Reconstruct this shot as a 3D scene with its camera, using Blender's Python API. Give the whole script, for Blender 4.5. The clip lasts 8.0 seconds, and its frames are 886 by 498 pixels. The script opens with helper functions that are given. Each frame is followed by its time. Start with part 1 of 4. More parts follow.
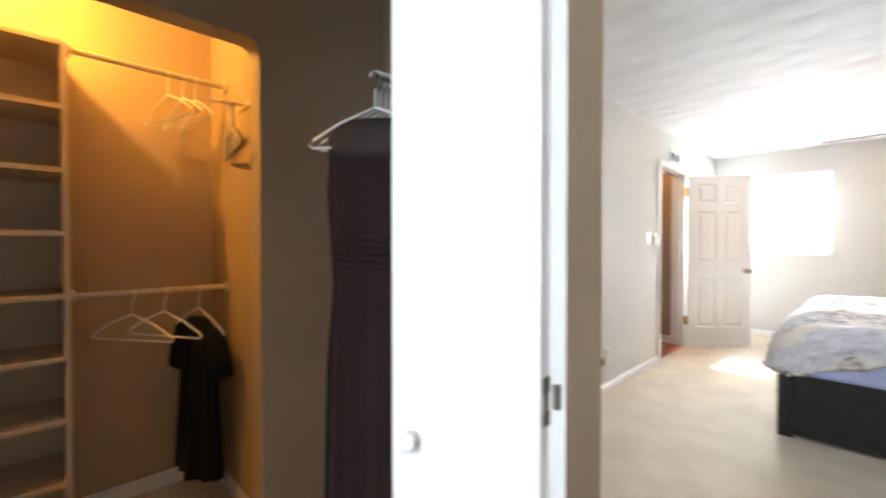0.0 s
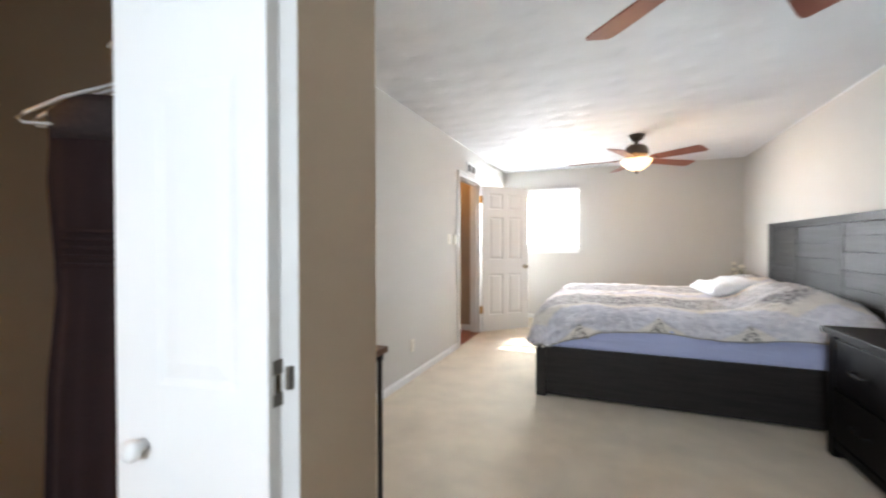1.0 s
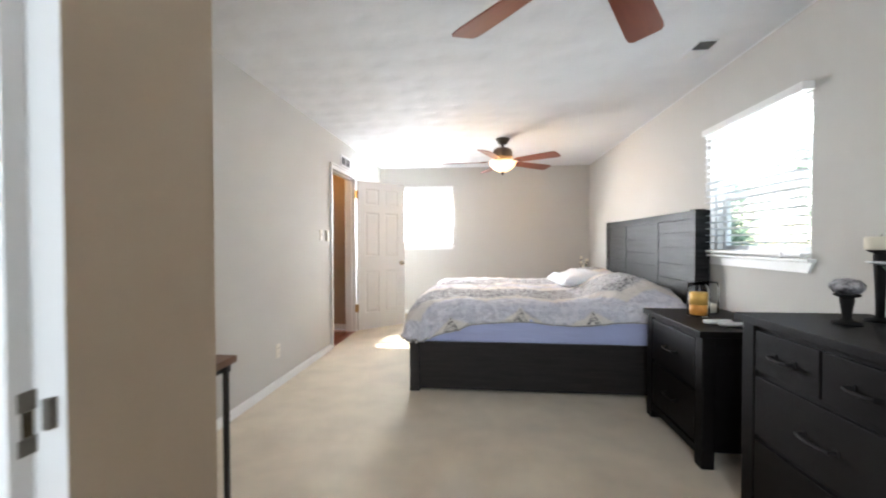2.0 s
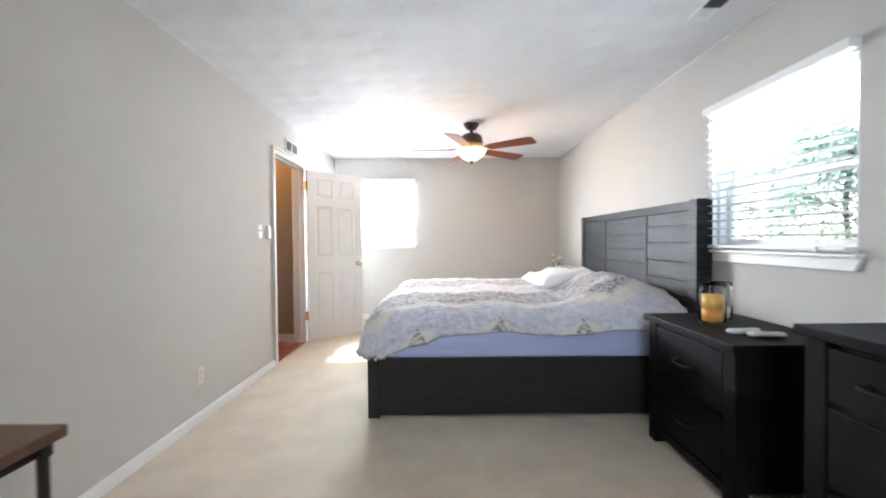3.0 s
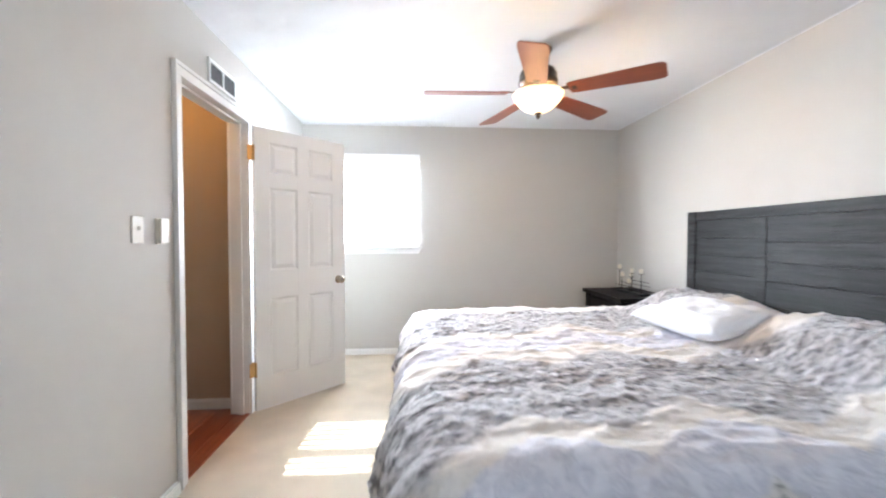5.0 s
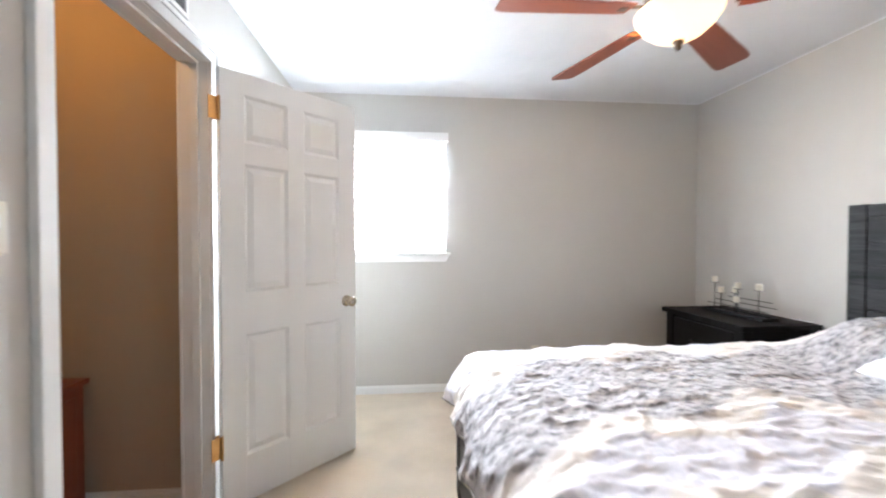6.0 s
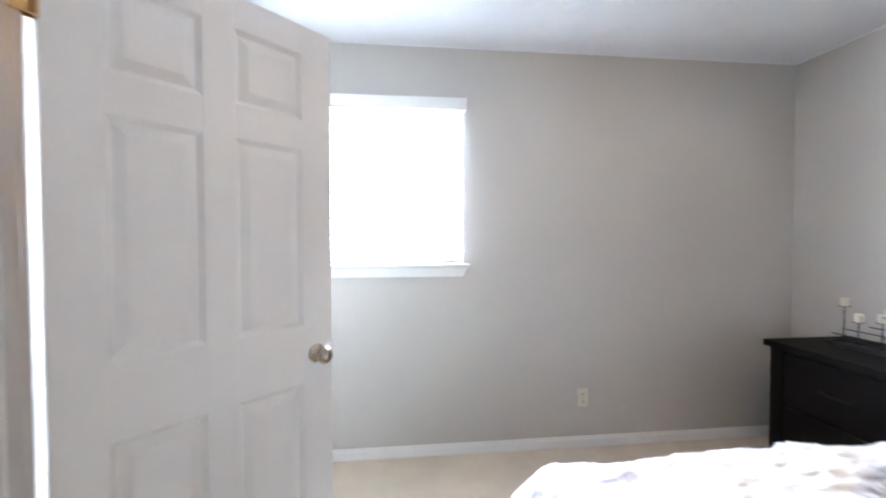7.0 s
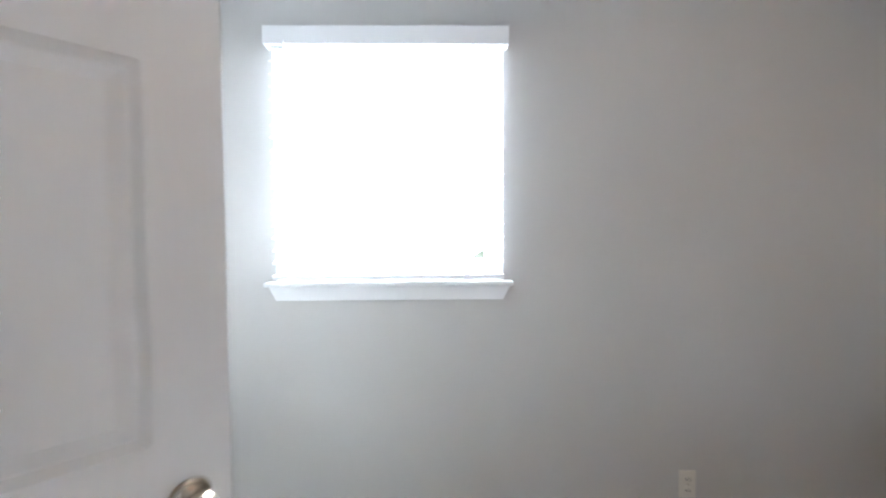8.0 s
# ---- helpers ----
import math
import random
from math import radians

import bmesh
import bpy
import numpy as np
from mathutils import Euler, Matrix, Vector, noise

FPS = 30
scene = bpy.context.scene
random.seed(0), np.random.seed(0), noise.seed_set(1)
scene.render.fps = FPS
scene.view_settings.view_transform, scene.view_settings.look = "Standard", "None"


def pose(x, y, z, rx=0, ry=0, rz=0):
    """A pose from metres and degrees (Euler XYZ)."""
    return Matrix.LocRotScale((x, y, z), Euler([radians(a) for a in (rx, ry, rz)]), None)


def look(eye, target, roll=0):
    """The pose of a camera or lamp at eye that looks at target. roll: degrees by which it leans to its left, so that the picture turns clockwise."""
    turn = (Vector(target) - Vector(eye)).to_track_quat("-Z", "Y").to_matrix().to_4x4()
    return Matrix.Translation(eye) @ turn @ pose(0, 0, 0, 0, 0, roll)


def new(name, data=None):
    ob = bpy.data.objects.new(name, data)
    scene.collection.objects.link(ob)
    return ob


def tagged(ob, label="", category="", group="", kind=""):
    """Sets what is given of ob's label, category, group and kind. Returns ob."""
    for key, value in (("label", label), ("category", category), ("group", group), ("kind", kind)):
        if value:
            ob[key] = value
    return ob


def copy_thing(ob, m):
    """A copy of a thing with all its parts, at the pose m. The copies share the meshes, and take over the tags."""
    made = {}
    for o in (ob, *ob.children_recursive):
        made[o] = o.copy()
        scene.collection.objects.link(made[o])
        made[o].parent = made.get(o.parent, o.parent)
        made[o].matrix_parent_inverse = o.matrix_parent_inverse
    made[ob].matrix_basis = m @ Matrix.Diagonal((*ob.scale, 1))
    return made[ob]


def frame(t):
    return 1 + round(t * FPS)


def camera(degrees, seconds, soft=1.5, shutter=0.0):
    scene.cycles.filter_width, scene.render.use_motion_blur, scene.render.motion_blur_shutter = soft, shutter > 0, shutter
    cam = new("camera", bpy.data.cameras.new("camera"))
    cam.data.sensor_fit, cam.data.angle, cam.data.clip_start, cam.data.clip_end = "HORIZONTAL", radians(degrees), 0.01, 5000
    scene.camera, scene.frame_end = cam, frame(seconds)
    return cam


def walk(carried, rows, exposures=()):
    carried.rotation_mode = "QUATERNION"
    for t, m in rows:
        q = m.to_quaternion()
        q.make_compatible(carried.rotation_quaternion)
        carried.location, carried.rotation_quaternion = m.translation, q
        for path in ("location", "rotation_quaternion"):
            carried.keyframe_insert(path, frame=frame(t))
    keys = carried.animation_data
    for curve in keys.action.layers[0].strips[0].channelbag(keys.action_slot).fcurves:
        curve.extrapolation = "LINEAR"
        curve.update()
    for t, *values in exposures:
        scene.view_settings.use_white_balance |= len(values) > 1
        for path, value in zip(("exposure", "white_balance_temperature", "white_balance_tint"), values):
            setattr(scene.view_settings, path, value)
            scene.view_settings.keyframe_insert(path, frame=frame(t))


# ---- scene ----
cam = camera(94.6, 8.0, soft=2.0, shutter=0.5)
PATH = [
    (0, (1.516, -0.408, 1.253), (0.082, 0.986, 1.221), -0.0),
    (0.5, (1.607, -0.371, 1.24), (0.485, 1.285, 1.216), -0.0),
    (1, (1.696, -0.37, 1.233), (0.939, 1.481, 1.211), -0.1),
    (1.5, (1.733, -0.36, 1.225), (1.289, 1.59, 1.199), -0.1),
    (2, (1.734, -0.278, 1.22), (1.538, 1.712, 1.184), -0.1),
    (2.2, (1.727, -0.215, 1.204), (1.602, 1.781, 1.17), -0.2),
    (3.3, (1.573, 0.509, 1.197), (1.603, 2.508, 1.151), -0.2),
    (3.5, (1.502, 0.673, 1.205), (1.561, 2.671, 1.156), 0.1),
    (4, (1.367, 1.151, 1.22), (1.484, 3.147, 1.168), 0.2),
    (4.5, (1.252, 1.599, 1.224), (1.389, 3.594, 1.177), -0.1),
    (4.7, (1.231, 1.808, 1.245), (1.363, 3.803, 1.192), -0.0),
    (5.8, (0.935, 2.985, 1.263), (1.113, 4.977, 1.217), -0.0),
    (6, (0.878, 3.178, 1.26), (1.064, 5.169, 1.222), -0.0),
    (6.5, (0.825, 3.64, 1.288), (1.022, 5.63, 1.245), 0.0),
    (7, (0.828, 4.116, 1.319), (1.047, 6.104, 1.268), -0.1),
    (7.5, (0.881, 4.524, 1.351), (1.055, 6.516, 1.293), -0.2),
    (8, (0.956, 4.926, 1.354), (0.984, 6.924, 1.279), -0.3),
]
walk(cam, [(t, look(eye, target, roll)) for t, eye, target, roll in PATH], exposures=[(0.0, 2.6, 6500, 10), (0.6, 2.5, 6500, 10), (1.0, 2.28, 6450, 10), (1.5, 2.25, 6450, 10), (2.2, 2.3, 6450, 10), (3.3, 2.35, 6050, 10), (4.7, 2.3, 6000, 10), (6.0, 2.0, 6100, 10), (7.0, 1.85, 5750, 10), (8.0, 1.4, 5750, 9)])

# ---- light ----
W0 = 3.444
SUN = Vector((0.10, 1.0, 0.753)).normalized()
world = bpy.data.worlds.new("world")
scene.world = world
world.use_nodes = True
_n = world.node_tree.nodes
sky = _n.new("ShaderNodeTexSky")
sky.sky_type = "NISHITA"
sky.sun_disc = False
sky.sun_elevation = math.asin(SUN.z)
sky.sun_rotation = math.atan2(SUN.x, SUN.y)
_n["Background"].inputs[1].default_value = 0.15
world.node_tree.links.new(sky.outputs[0], _n["Background"].inputs[0])


def lamp(name, kind, m, watts, color, **more):
    data = bpy.data.lights.new(name, kind)
    data.energy, data.color = watts, color
    if kind == "AREA":
        data.shape = "RECTANGLE"
        data.size, data.size_y = more["size"], more["size_y"]
    if kind == "SUN":
        data.angle = radians(0.5)
    if kind == "POINT":
        data.shadow_soft_size = more["radius"]
    ob = new(name, data)
    ob.matrix_world = m
    return ob


lamp("sun", "SUN", look(SUN * 20, (0, 0, 0)), 5.0, (1.0, 0.95, 0.87))
# daylight in the window openings
lamp("daylight_far", "AREA", look((0.766, 6.69, 1.62), (0.5, 0, 2.0)), 72, (0.90, 0.95, 1.0), size=0.88, size_y=0.96)
lamp("daylight_south", "AREA", look((1.5, -1.98, 1.55), (1.5, 3, 0.6)), 9.0, (0.82, 0.92, 1.0), size=0.85, size_y=1.05)
lamp("daylight_right", "AREA", look((W0 + 0.135, 2.52, 1.90), (0, 2.52, 0.9)), 3.5, (0.88, 0.95, 1.0), size=0.86, size_y=0.13)
lamp("closet_bulb", "POINT", pose(-0.62, -0.57, 2.285), 5.0, (1.0, 0.41, 0.015), radius=0.02)
lamp("hall_bulb", "POINT", pose(-0.62, 4.62, 2.36), 2.6, (1.0, 0.49, 0.14), radius=0.06)
for _dx, _dy in ((0.095, -0.035), (-0.03, 0.10), (-0.075, -0.075)):
    lamp("fan_bulb", "POINT", pose(1.968 + _dx, 4.735 + _dy, 2.168), 1.8, (1.0, 0.58, 0.22), radius=0.025)


# ---- materials ----
def mat(name, color, rough=0.6, metal=0.0, var=0.12, scale=6.0, bump=0.0, bump_scale=60.0, spec=0.5, fine=0.06, sheen=0.0, stretch=(1, 1, 1), dist=0.01, each=0.0, contrast=0.0):
    """A procedural surface: tone varied at two scales, and fine relief."""
    m = bpy.data.materials.new(name)
    m.use_nodes = True
    nt = m.node_tree
    b = nt.nodes["Principled BSDF"]
    b.inputs["Roughness"].default_value = rough
    b.inputs["Metallic"].default_value = metal
    b.inputs["Specular IOR Level"].default_value = spec
    b.inputs["Sheen Weight"].default_value = sheen
    tc = nt.nodes.new("ShaderNodeTexCoord")
    mp = nt.nodes.new("ShaderNodeMapping")
    mp.inputs["Scale"].default_value = stretch
    nt.links.new(tc.outputs["Object"], mp.inputs[0])
    big = nt.nodes.new("ShaderNodeTexNoise")
    big.inputs["Scale"].default_value, big.inputs["Detail"].default_value = scale, 5
    small = nt.nodes.new("ShaderNodeTexNoise")
    small.inputs["Scale"].default_value, small.inputs["Detail"].default_value = bump_scale, 4
    for n in (big, small):
        nt.links.new(mp.outputs[0], n.inputs["Vector"])
    mix = nt.nodes.new("ShaderNodeMix")
    mix.data_type = "RGBA"
    lo = [c * (1 - var) for c in color]
    hi = [min(1, c * (1 + var)) for c in color]
    mix.inputs[6].default_value, mix.inputs[7].default_value = (*lo, 1), (*hi, 1)
    if contrast:
        spread = nt.nodes.new("ShaderNodeMapRange")
        spread.inputs[1].default_value, spread.inputs[2].default_value = 0.5 - contrast, 0.5 + contrast
        nt.links.new(big.outputs[0], spread.inputs[0])
        nt.links.new(spread.outputs[0], mix.inputs[0])
    else:
        nt.links.new(big.outputs[0], mix.inputs[0])
    mul = nt.nodes.new("ShaderNodeMix")
    mul.data_type, mul.blend_type = "RGBA", "MULTIPLY"
    mul.inputs[0].default_value = 1.0
    ramp = nt.nodes.new("ShaderNodeMapRange")
    ramp.inputs[3].default_value, ramp.inputs[4].default_value = 1 - 2 * fine, 1.0
    nt.links.new(small.outputs[0], ramp.inputs[0])
    nt.links.new(mix.outputs[2], mul.inputs[6])
    nt.links.new(ramp.outputs[0], mul.inputs[7])
    nt.links.new(mul.outputs[2], b.inputs["Base Color"])
    if each:
        info = nt.nodes.new("ShaderNodeObjectInfo")
        span = nt.nodes.new("ShaderNodeMapRange")
        span.inputs[3].default_value, span.inputs[4].default_value = 1 - each, 1 + each
        tone = nt.nodes.new("ShaderNodeMix")
        tone.data_type, tone.blend_type = "RGBA", "MULTIPLY"
        tone.inputs[0].default_value = 1.0
        nt.links.new(info.outputs["Random"], span.inputs[0])
        nt.links.new(mul.outputs[2], tone.inputs[6])
        nt.links.new(span.outputs[0], tone.inputs[7])
        nt.links.new(tone.outputs[2], b.inputs["Base Color"])
    if bump:
        bp = nt.nodes.new("ShaderNodeBump")
        bp.inputs["Strength"].default_value, bp.inputs["Distance"].default_value = bump, dist
        nt.links.new(small.outputs[0], bp.inputs["Height"])
        nt.links.new(bp.outputs[0], b.inputs["Normal"])
    return m


M_WALL = mat("wall_paint", (0.52, 0.507, 0.48), 0.85, var=0.03, scale=1.5, bump=0.15, bump_scale=180, fine=0.015, dist=0.002)
# warm copy of the wall colour: bounced lamp light tinted in as tan
M_WALL_WARM = mat("warm_bounce_wall", (0.42, 0.335, 0.25), 0.85, var=0.03, scale=1.5, bump=0.15, bump_scale=180, fine=0.015, dist=0.002)
# inner closet walls: the bulb's orange light is mixed into the base colour
M_CLOSET_LIT = mat("closet_bulb_tint", (0.41, 0.30, 0.19), 0.85, var=0.04, scale=1.5, bump=0.15, bump_scale=180, fine=0.015, dist=0.002)
M_WHITE = mat("white_paint", (0.78, 0.78, 0.77), 0.4, var=0.03, scale=4, bump=0.06, bump_scale=40, fine=0.015, dist=0.002)
M_DOOR = mat("door_paint", (0.74, 0.74, 0.73), 0.45, var=0.03, scale=4, bump=0.12, bump_scale=120, fine=0.015, stretch=(1, 1, 0.12), dist=0.001)
M_BIFOLD = mat("bifold_paint", (0.78, 0.78, 0.78), 0.45, var=0.03, scale=4, bump=0.12, bump_scale=120, fine=0.015, stretch=(1, 1, 0.12), dist=0.001)
M_CARPET = mat("carpet", (0.72, 0.62, 0.485), 0.95, var=0.25, scale=3.6, bump=0.9, bump_scale=240, spec=0.1, fine=0.14, sheen=0.25, dist=0.006)
M_BLACKWOOD = mat("espresso_wood", (0.0068, 0.0055, 0.0054), 0.5, spec=0.09, var=0.4, scale=7, bump=0.35, bump_scale=45, fine=0.2, stretch=(1, 1, 7), dist=0.003)
M_BEDWOOD = mat("brown_black_bed_wood", (0.028, 0.0232, 0.0222), 0.55, spec=0.25, each=0.15, var=0.35, contrast=0.3, scale=6, bump=0.35, bump_scale=40, fine=0.25, stretch=(0.5, 0.5, 6), dist=0.003)
M_HEADWOOD = mat("headboard_wood", (0.018, 0.0178, 0.019), 0.5, spec=0.24, each=0.45, var=0.8, contrast=0.14, scale=5, bump=0.7, bump_scale=26, fine=0.35, stretch=(1, 0.45, 8), dist=0.006)
M_SHEET = mat("lavender_sheet", (0.50, 0.55, 0.83), 0.9, var=0.06, scale=5, bump=0.5, bump_scale=9, fine=0.05, sheen=0.2, stretch=(0.4, 1, 3), dist=0.02)
M_HEM = mat("duvet_backing", (0.36, 0.34, 0.32), 0.9, var=0.15, scale=12)
M_PILLOW = mat("white_cotton", (0.82, 0.83, 0.88), 0.9, var=0.03, scale=6, bump=0.5, bump_scale=11, fine=0.03, sheen=0.2, dist=0.012)
M_BLADE = mat("cherry_blade", (0.26, 0.062, 0.026), 0.38, var=0.25, scale=9, bump=0.1, bump_scale=60, fine=0.1, stretch=(0.25, 3, 1), dist=0.001)
M_BRONZE = mat("dark_bronze", (0.085, 0.062, 0.047), 0.38, metal=0.65, var=0.25, scale=14)
M_BRASS = mat("brass", (0.50, 0.30, 0.12), 0.35, metal=1.0, var=0.2, scale=25)
M_NICKEL = mat("satin_nickel", (0.50, 0.43, 0.34), 0.25, metal=1.0, var=0.1, scale=25)
M_STEEL = mat("dull_steel", (0.22, 0.20, 0.175), 0.45, metal=0.8, var=0.3, scale=30)
M_BLACK = mat("black_metal", (0.02, 0.02, 0.021), 0.45, metal=0.4, var=0.3, scale=20)
M_HANDLE = mat("blackened_handle", (0.012, 0.011, 0.011), 0.7, spec=0.12, var=0.3, scale=20)
M_PLASTIC = mat("ivory_plastic", (0.70, 0.66, 0.57), 0.35, var=0.03, scale=12)
M_WHITEPLASTIC = mat("white_plastic", (0.80, 0.80, 0.80), 0.3, var=0.03, scale=12)
M_SLOT = mat("dark_slot", (0.03, 0.03, 0.03), 0.7)
M_GREY = mat("grey_vent", (0.22, 0.22, 0.23), 0.6, var=0.2, scale=20)
M_HARDWOOD = mat("hall_hardwood", (0.30, 0.075, 0.03), 0.3, each=0.25, var=0.35, scale=5, bump=0.1, bump_scale=50, fine=0.12, stretch=(8, 0.8, 1), dist=0.001)
M_CHERRY = mat("cherry_cabinet", (0.20, 0.055, 0.025), 0.35, var=0.3, scale=6, bump=0.1, bump_scale=40, stretch=(4, 4, 0.5), dist=0.001)
M_DRESS = mat("mauve_dress", (0.026, 0.014, 0.015), 0.9, var=0.2, scale=9, bump=0.3, bump_scale=90, fine=0.1, spec=0.2, sheen=0.05, dist=0.003)
M_BLACKCLOTH = mat("black_cloth", (0.008, 0.010, 0.018), 0.95, spec=0.15, var=0.3, scale=9, bump=0.3, bump_scale=90, dist=0.004)
M_LACE = mat("grey_lace", (0.026, 0.016, 0.017), 0.8, var=0.6, scale=60, bump=0.5, bump_scale=120, dist=0.003)
M_CANDLE = mat("ivory_wax", (0.75, 0.70, 0.58), 0.55, var=0.05, scale=20)
M_AMBER = mat("amber_wax", (0.72, 0.30, 0.05), 0.5, var=0.25, scale=14)
M_DESK = mat("walnut_desk", (0.14, 0.07, 0.04), 0.4, var=0.3, scale=6, bump=0.1, bump_scale=40, stretch=(0.5, 4, 4), dist=0.001)
M_STONE = mat("grey_stone_ball", (0.20, 0.195, 0.21), 0.5, var=0.85, contrast=0.12, scale=38, bump=0.4, bump_scale=60, dist=0.004)
M_PETAL = mat("white_petal", (0.82, 0.82, 0.82), 0.7, var=0.04, scale=20)
M_SHELF = mat("closet_shelf", (0.54, 0.45, 0.34), 0.5, var=0.05, scale=5, bump=0.05, bump_scale=50, dist=0.001)
M_GRASS = mat("grass", (0.07, 0.11, 0.035), 0.95, var=0.5, scale=1.2, bump=0.8, bump_scale=30, fine=0.3, dist=0.05)
M_BARK = mat("bark", (0.10, 0.075, 0.055), 0.9, var=0.4, scale=8, bump=0.8, bump_scale=25, stretch=(1, 1, 0.3), dist=0.02)
M_SIDING = mat("outside_brick_paint", (0.40, 0.37, 0.33), 0.85, var=0.1, scale=3, bump=0.3, bump_scale=60)


def ceiling_material():
    """Stippled plaster: overlapping broad swirls that catch the light."""
    m = mat("stipple_plaster", (0.76, 0.77, 0.79), 0.85, var=0.05, scale=1.4, fine=0.02)
    nt = m.node_tree
    b = nt.nodes["Principled BSDF"]
    tc = nt.nodes.new("ShaderNodeTexCoord")
    vor = nt.nodes.new("ShaderNodeTexVoronoi")
    vor.feature, vor.inputs["Scale"].default_value = "SMOOTH_F1", 4.0
    vor.inputs["Randomness"].default_value = 0.5
    vor.inputs["Smoothness"].default_value = 0.85
    warp = nt.nodes.new("ShaderNodeTexNoise")
    warp.inputs["Scale"].default_value = 5.0
    add = nt.nodes.new("ShaderNodeVectorMath")
    add.operation = "MULTIPLY_ADD"
    add.inputs[1].default_value = (0.12, 0.12, 0.12)
    nt.links.new(tc.outputs["Object"], warp.inputs["Vector"])
    nt.links.new(warp.outputs["Color"], add.inputs[0])
    nt.links.new(tc.outputs["Object"], add.inputs[2])
    nt.links.new(add.outputs[0], vor.inputs["Vector"])
    fine = nt.nodes.new("ShaderNodeTexNoise")
    fine.inputs["Scale"].default_value, fine.inputs["Detail"].default_value = 22, 5
    nt.links.new(add.outputs[0], fine.inputs["Vector"])
    comb = nt.nodes.new("ShaderNodeMath")
    comb.operation = "MULTIPLY_ADD"
    comb.inputs[1].default_value = 0.03
    nt.links.new(fine.outputs[0], comb.inputs[0])
    nt.links.new(vor.outputs["Distance"], comb.inputs[2])
    bp = nt.nodes.new("ShaderNodeBump")
    bp.inputs["Strength"].default_value, bp.inputs["Distance"].default_value = 0.46, 0.036
    nt.links.new(comb.outputs[0], bp.inputs["Height"])
    nt.links.new(bp.outputs[0], b.inputs["Normal"])
    return m


def duvet_material():
    """Printed cotton: zigzag bands of cream, pale blue lace and grey ikat along the bed."""
    m = bpy.data.materials.new("printed_duvet")
    m.use_nodes = True
    nt = m.node_tree
    L = nt.links.new
    b = nt.nodes["Principled BSDF"]
    b.inputs["Roughness"].default_value, b.inputs["Sheen Weight"].default_value = 0.9, 0.25
    b.inputs["Specular IOR Level"].default_value = 0.2
    uv = nt.nodes.new("ShaderNodeUVMap")
    sep = nt.nodes.new("ShaderNodeSeparateXYZ")
    L(uv.outputs[0], sep.inputs[0])

    def math_node(op, a, c=None):
        n = nt.nodes.new("ShaderNodeMath")
        n.operation = op
        for i, v in enumerate((a, c)):
            if v is None:
                continue
            if isinstance(v, (int, float)):
                n.inputs[i].default_value = v
            else:
                L(v, n.inputs[i])
        return n.outputs[0]

    def noise_node(scale, detail, stretch, turn=0.0):
        mp = nt.nodes.new("ShaderNodeMapping")
        mp.inputs["Scale"].default_value = stretch
        mp.inputs["Rotation"].default_value = (0, 0, radians(turn))
        L(uv.outputs[0], mp.inputs[0])
        n = nt.nodes.new("ShaderNodeTexNoise")
        n.inputs["Scale"].default_value, n.inputs["Detail"].default_value = scale, detail
        L(mp.outputs[0], n.inputs["Vector"])
        return n.outputs[0]

    zig = math_node("PINGPONG", math_node("SUBTRACT", sep.outputs[0], 1.47), 0.28)
    edge = noise_node(9, 3, (1, 1, 1))
    v = math_node("ADD", math_node("ADD", sep.outputs[1], math_node("MULTIPLY", zig, 0.62)), math_node("MULTIPLY", edge, 0.06))
    band = math_node("FRACT", math_node("MULTIPLY", v, 1 / 1.10))
    ramp = nt.nodes.new("ShaderNodeValToRGB")
    ramp.color_ramp.interpolation = "LINEAR"
    cream, blue, grey = (0.78, 0.73, 0.69), (0.73, 0.72, 0.785), (0.56, 0.545, 0.565)
    stops = ((0.0, cream), (0.13, cream), (0.155, blue), (0.35, blue), (0.375, cream), (0.465, cream), (0.49, grey), (0.97, grey), (1.0, cream))
    el = ramp.color_ramp.elements
    el[0].position, el[0].color = stops[0][0], (*stops[0][1], 1)
    el[1].position, el[1].color = stops[-1][0], (*stops[-1][1], 1)
    for p, c in stops[1:-1]:
        e = el.new(p)
        e.color = (*c, 1)
    L(band, ramp.inputs[0])
    # ikat flecks, dense in the grey band
    fleck = noise_node(52, 5, (0.5, 1.5, 1), 32)
    sharp = nt.nodes.new("ShaderNodeMapRange")
    sharp.inputs[1].default_value, sharp.inputs[2].default_value = 0.46, 0.58
    L(fleck, sharp.inputs[0])
    where = nt.nodes.new("ShaderNodeValToRGB")
    we = where.color_ramp.elements
    we[0].position, we[0].color = 0.45, (0.04, 0.04, 0.04, 1)
    we[1].position, we[1].color = 0.99, (0.04, 0.04, 0.04, 1)
    for p, g in ((0.505, 0.9), (0.95, 0.9)):
        e = we.new(p)
        e.color = (g, g, g, 1)
    L(band, where.inputs[0])
    dark = nt.nodes.new("ShaderNodeMix")
    dark.data_type = "RGBA"
    dark.inputs[7].default_value = (0.12, 0.113, 0.125, 1)
    L(math_node("MULTIPLY", sharp.outputs[0], where.outputs[0]), dark.inputs[0])
    L(ramp.outputs[0], dark.inputs[6])
    # lace rings in the blue band
    vor = nt.nodes.new("ShaderNodeTexVoronoi")
    vor.inputs["Scale"].default_value = 22
    bend = nt.nodes.new("ShaderNodeTexNoise")
    bend.inputs["Scale"].default_value, bend.inputs["Detail"].default_value = 26, 3
    L(uv.outputs[0], bend.inputs["Vector"])
    shift = nt.nodes.new("ShaderNodeVectorMath")
    shift.operation = "MULTIPLY_ADD"
    shift.inputs[1].default_value = (0.045, 0.045, 0.0)
    L(bend.outputs["Color"], shift.inputs[0])
    L(uv.outputs[0], shift.inputs[2])
    L(shift.outputs[0], vor.inputs["Vector"])
    ring = nt.nodes.new("ShaderNodeValToRGB")
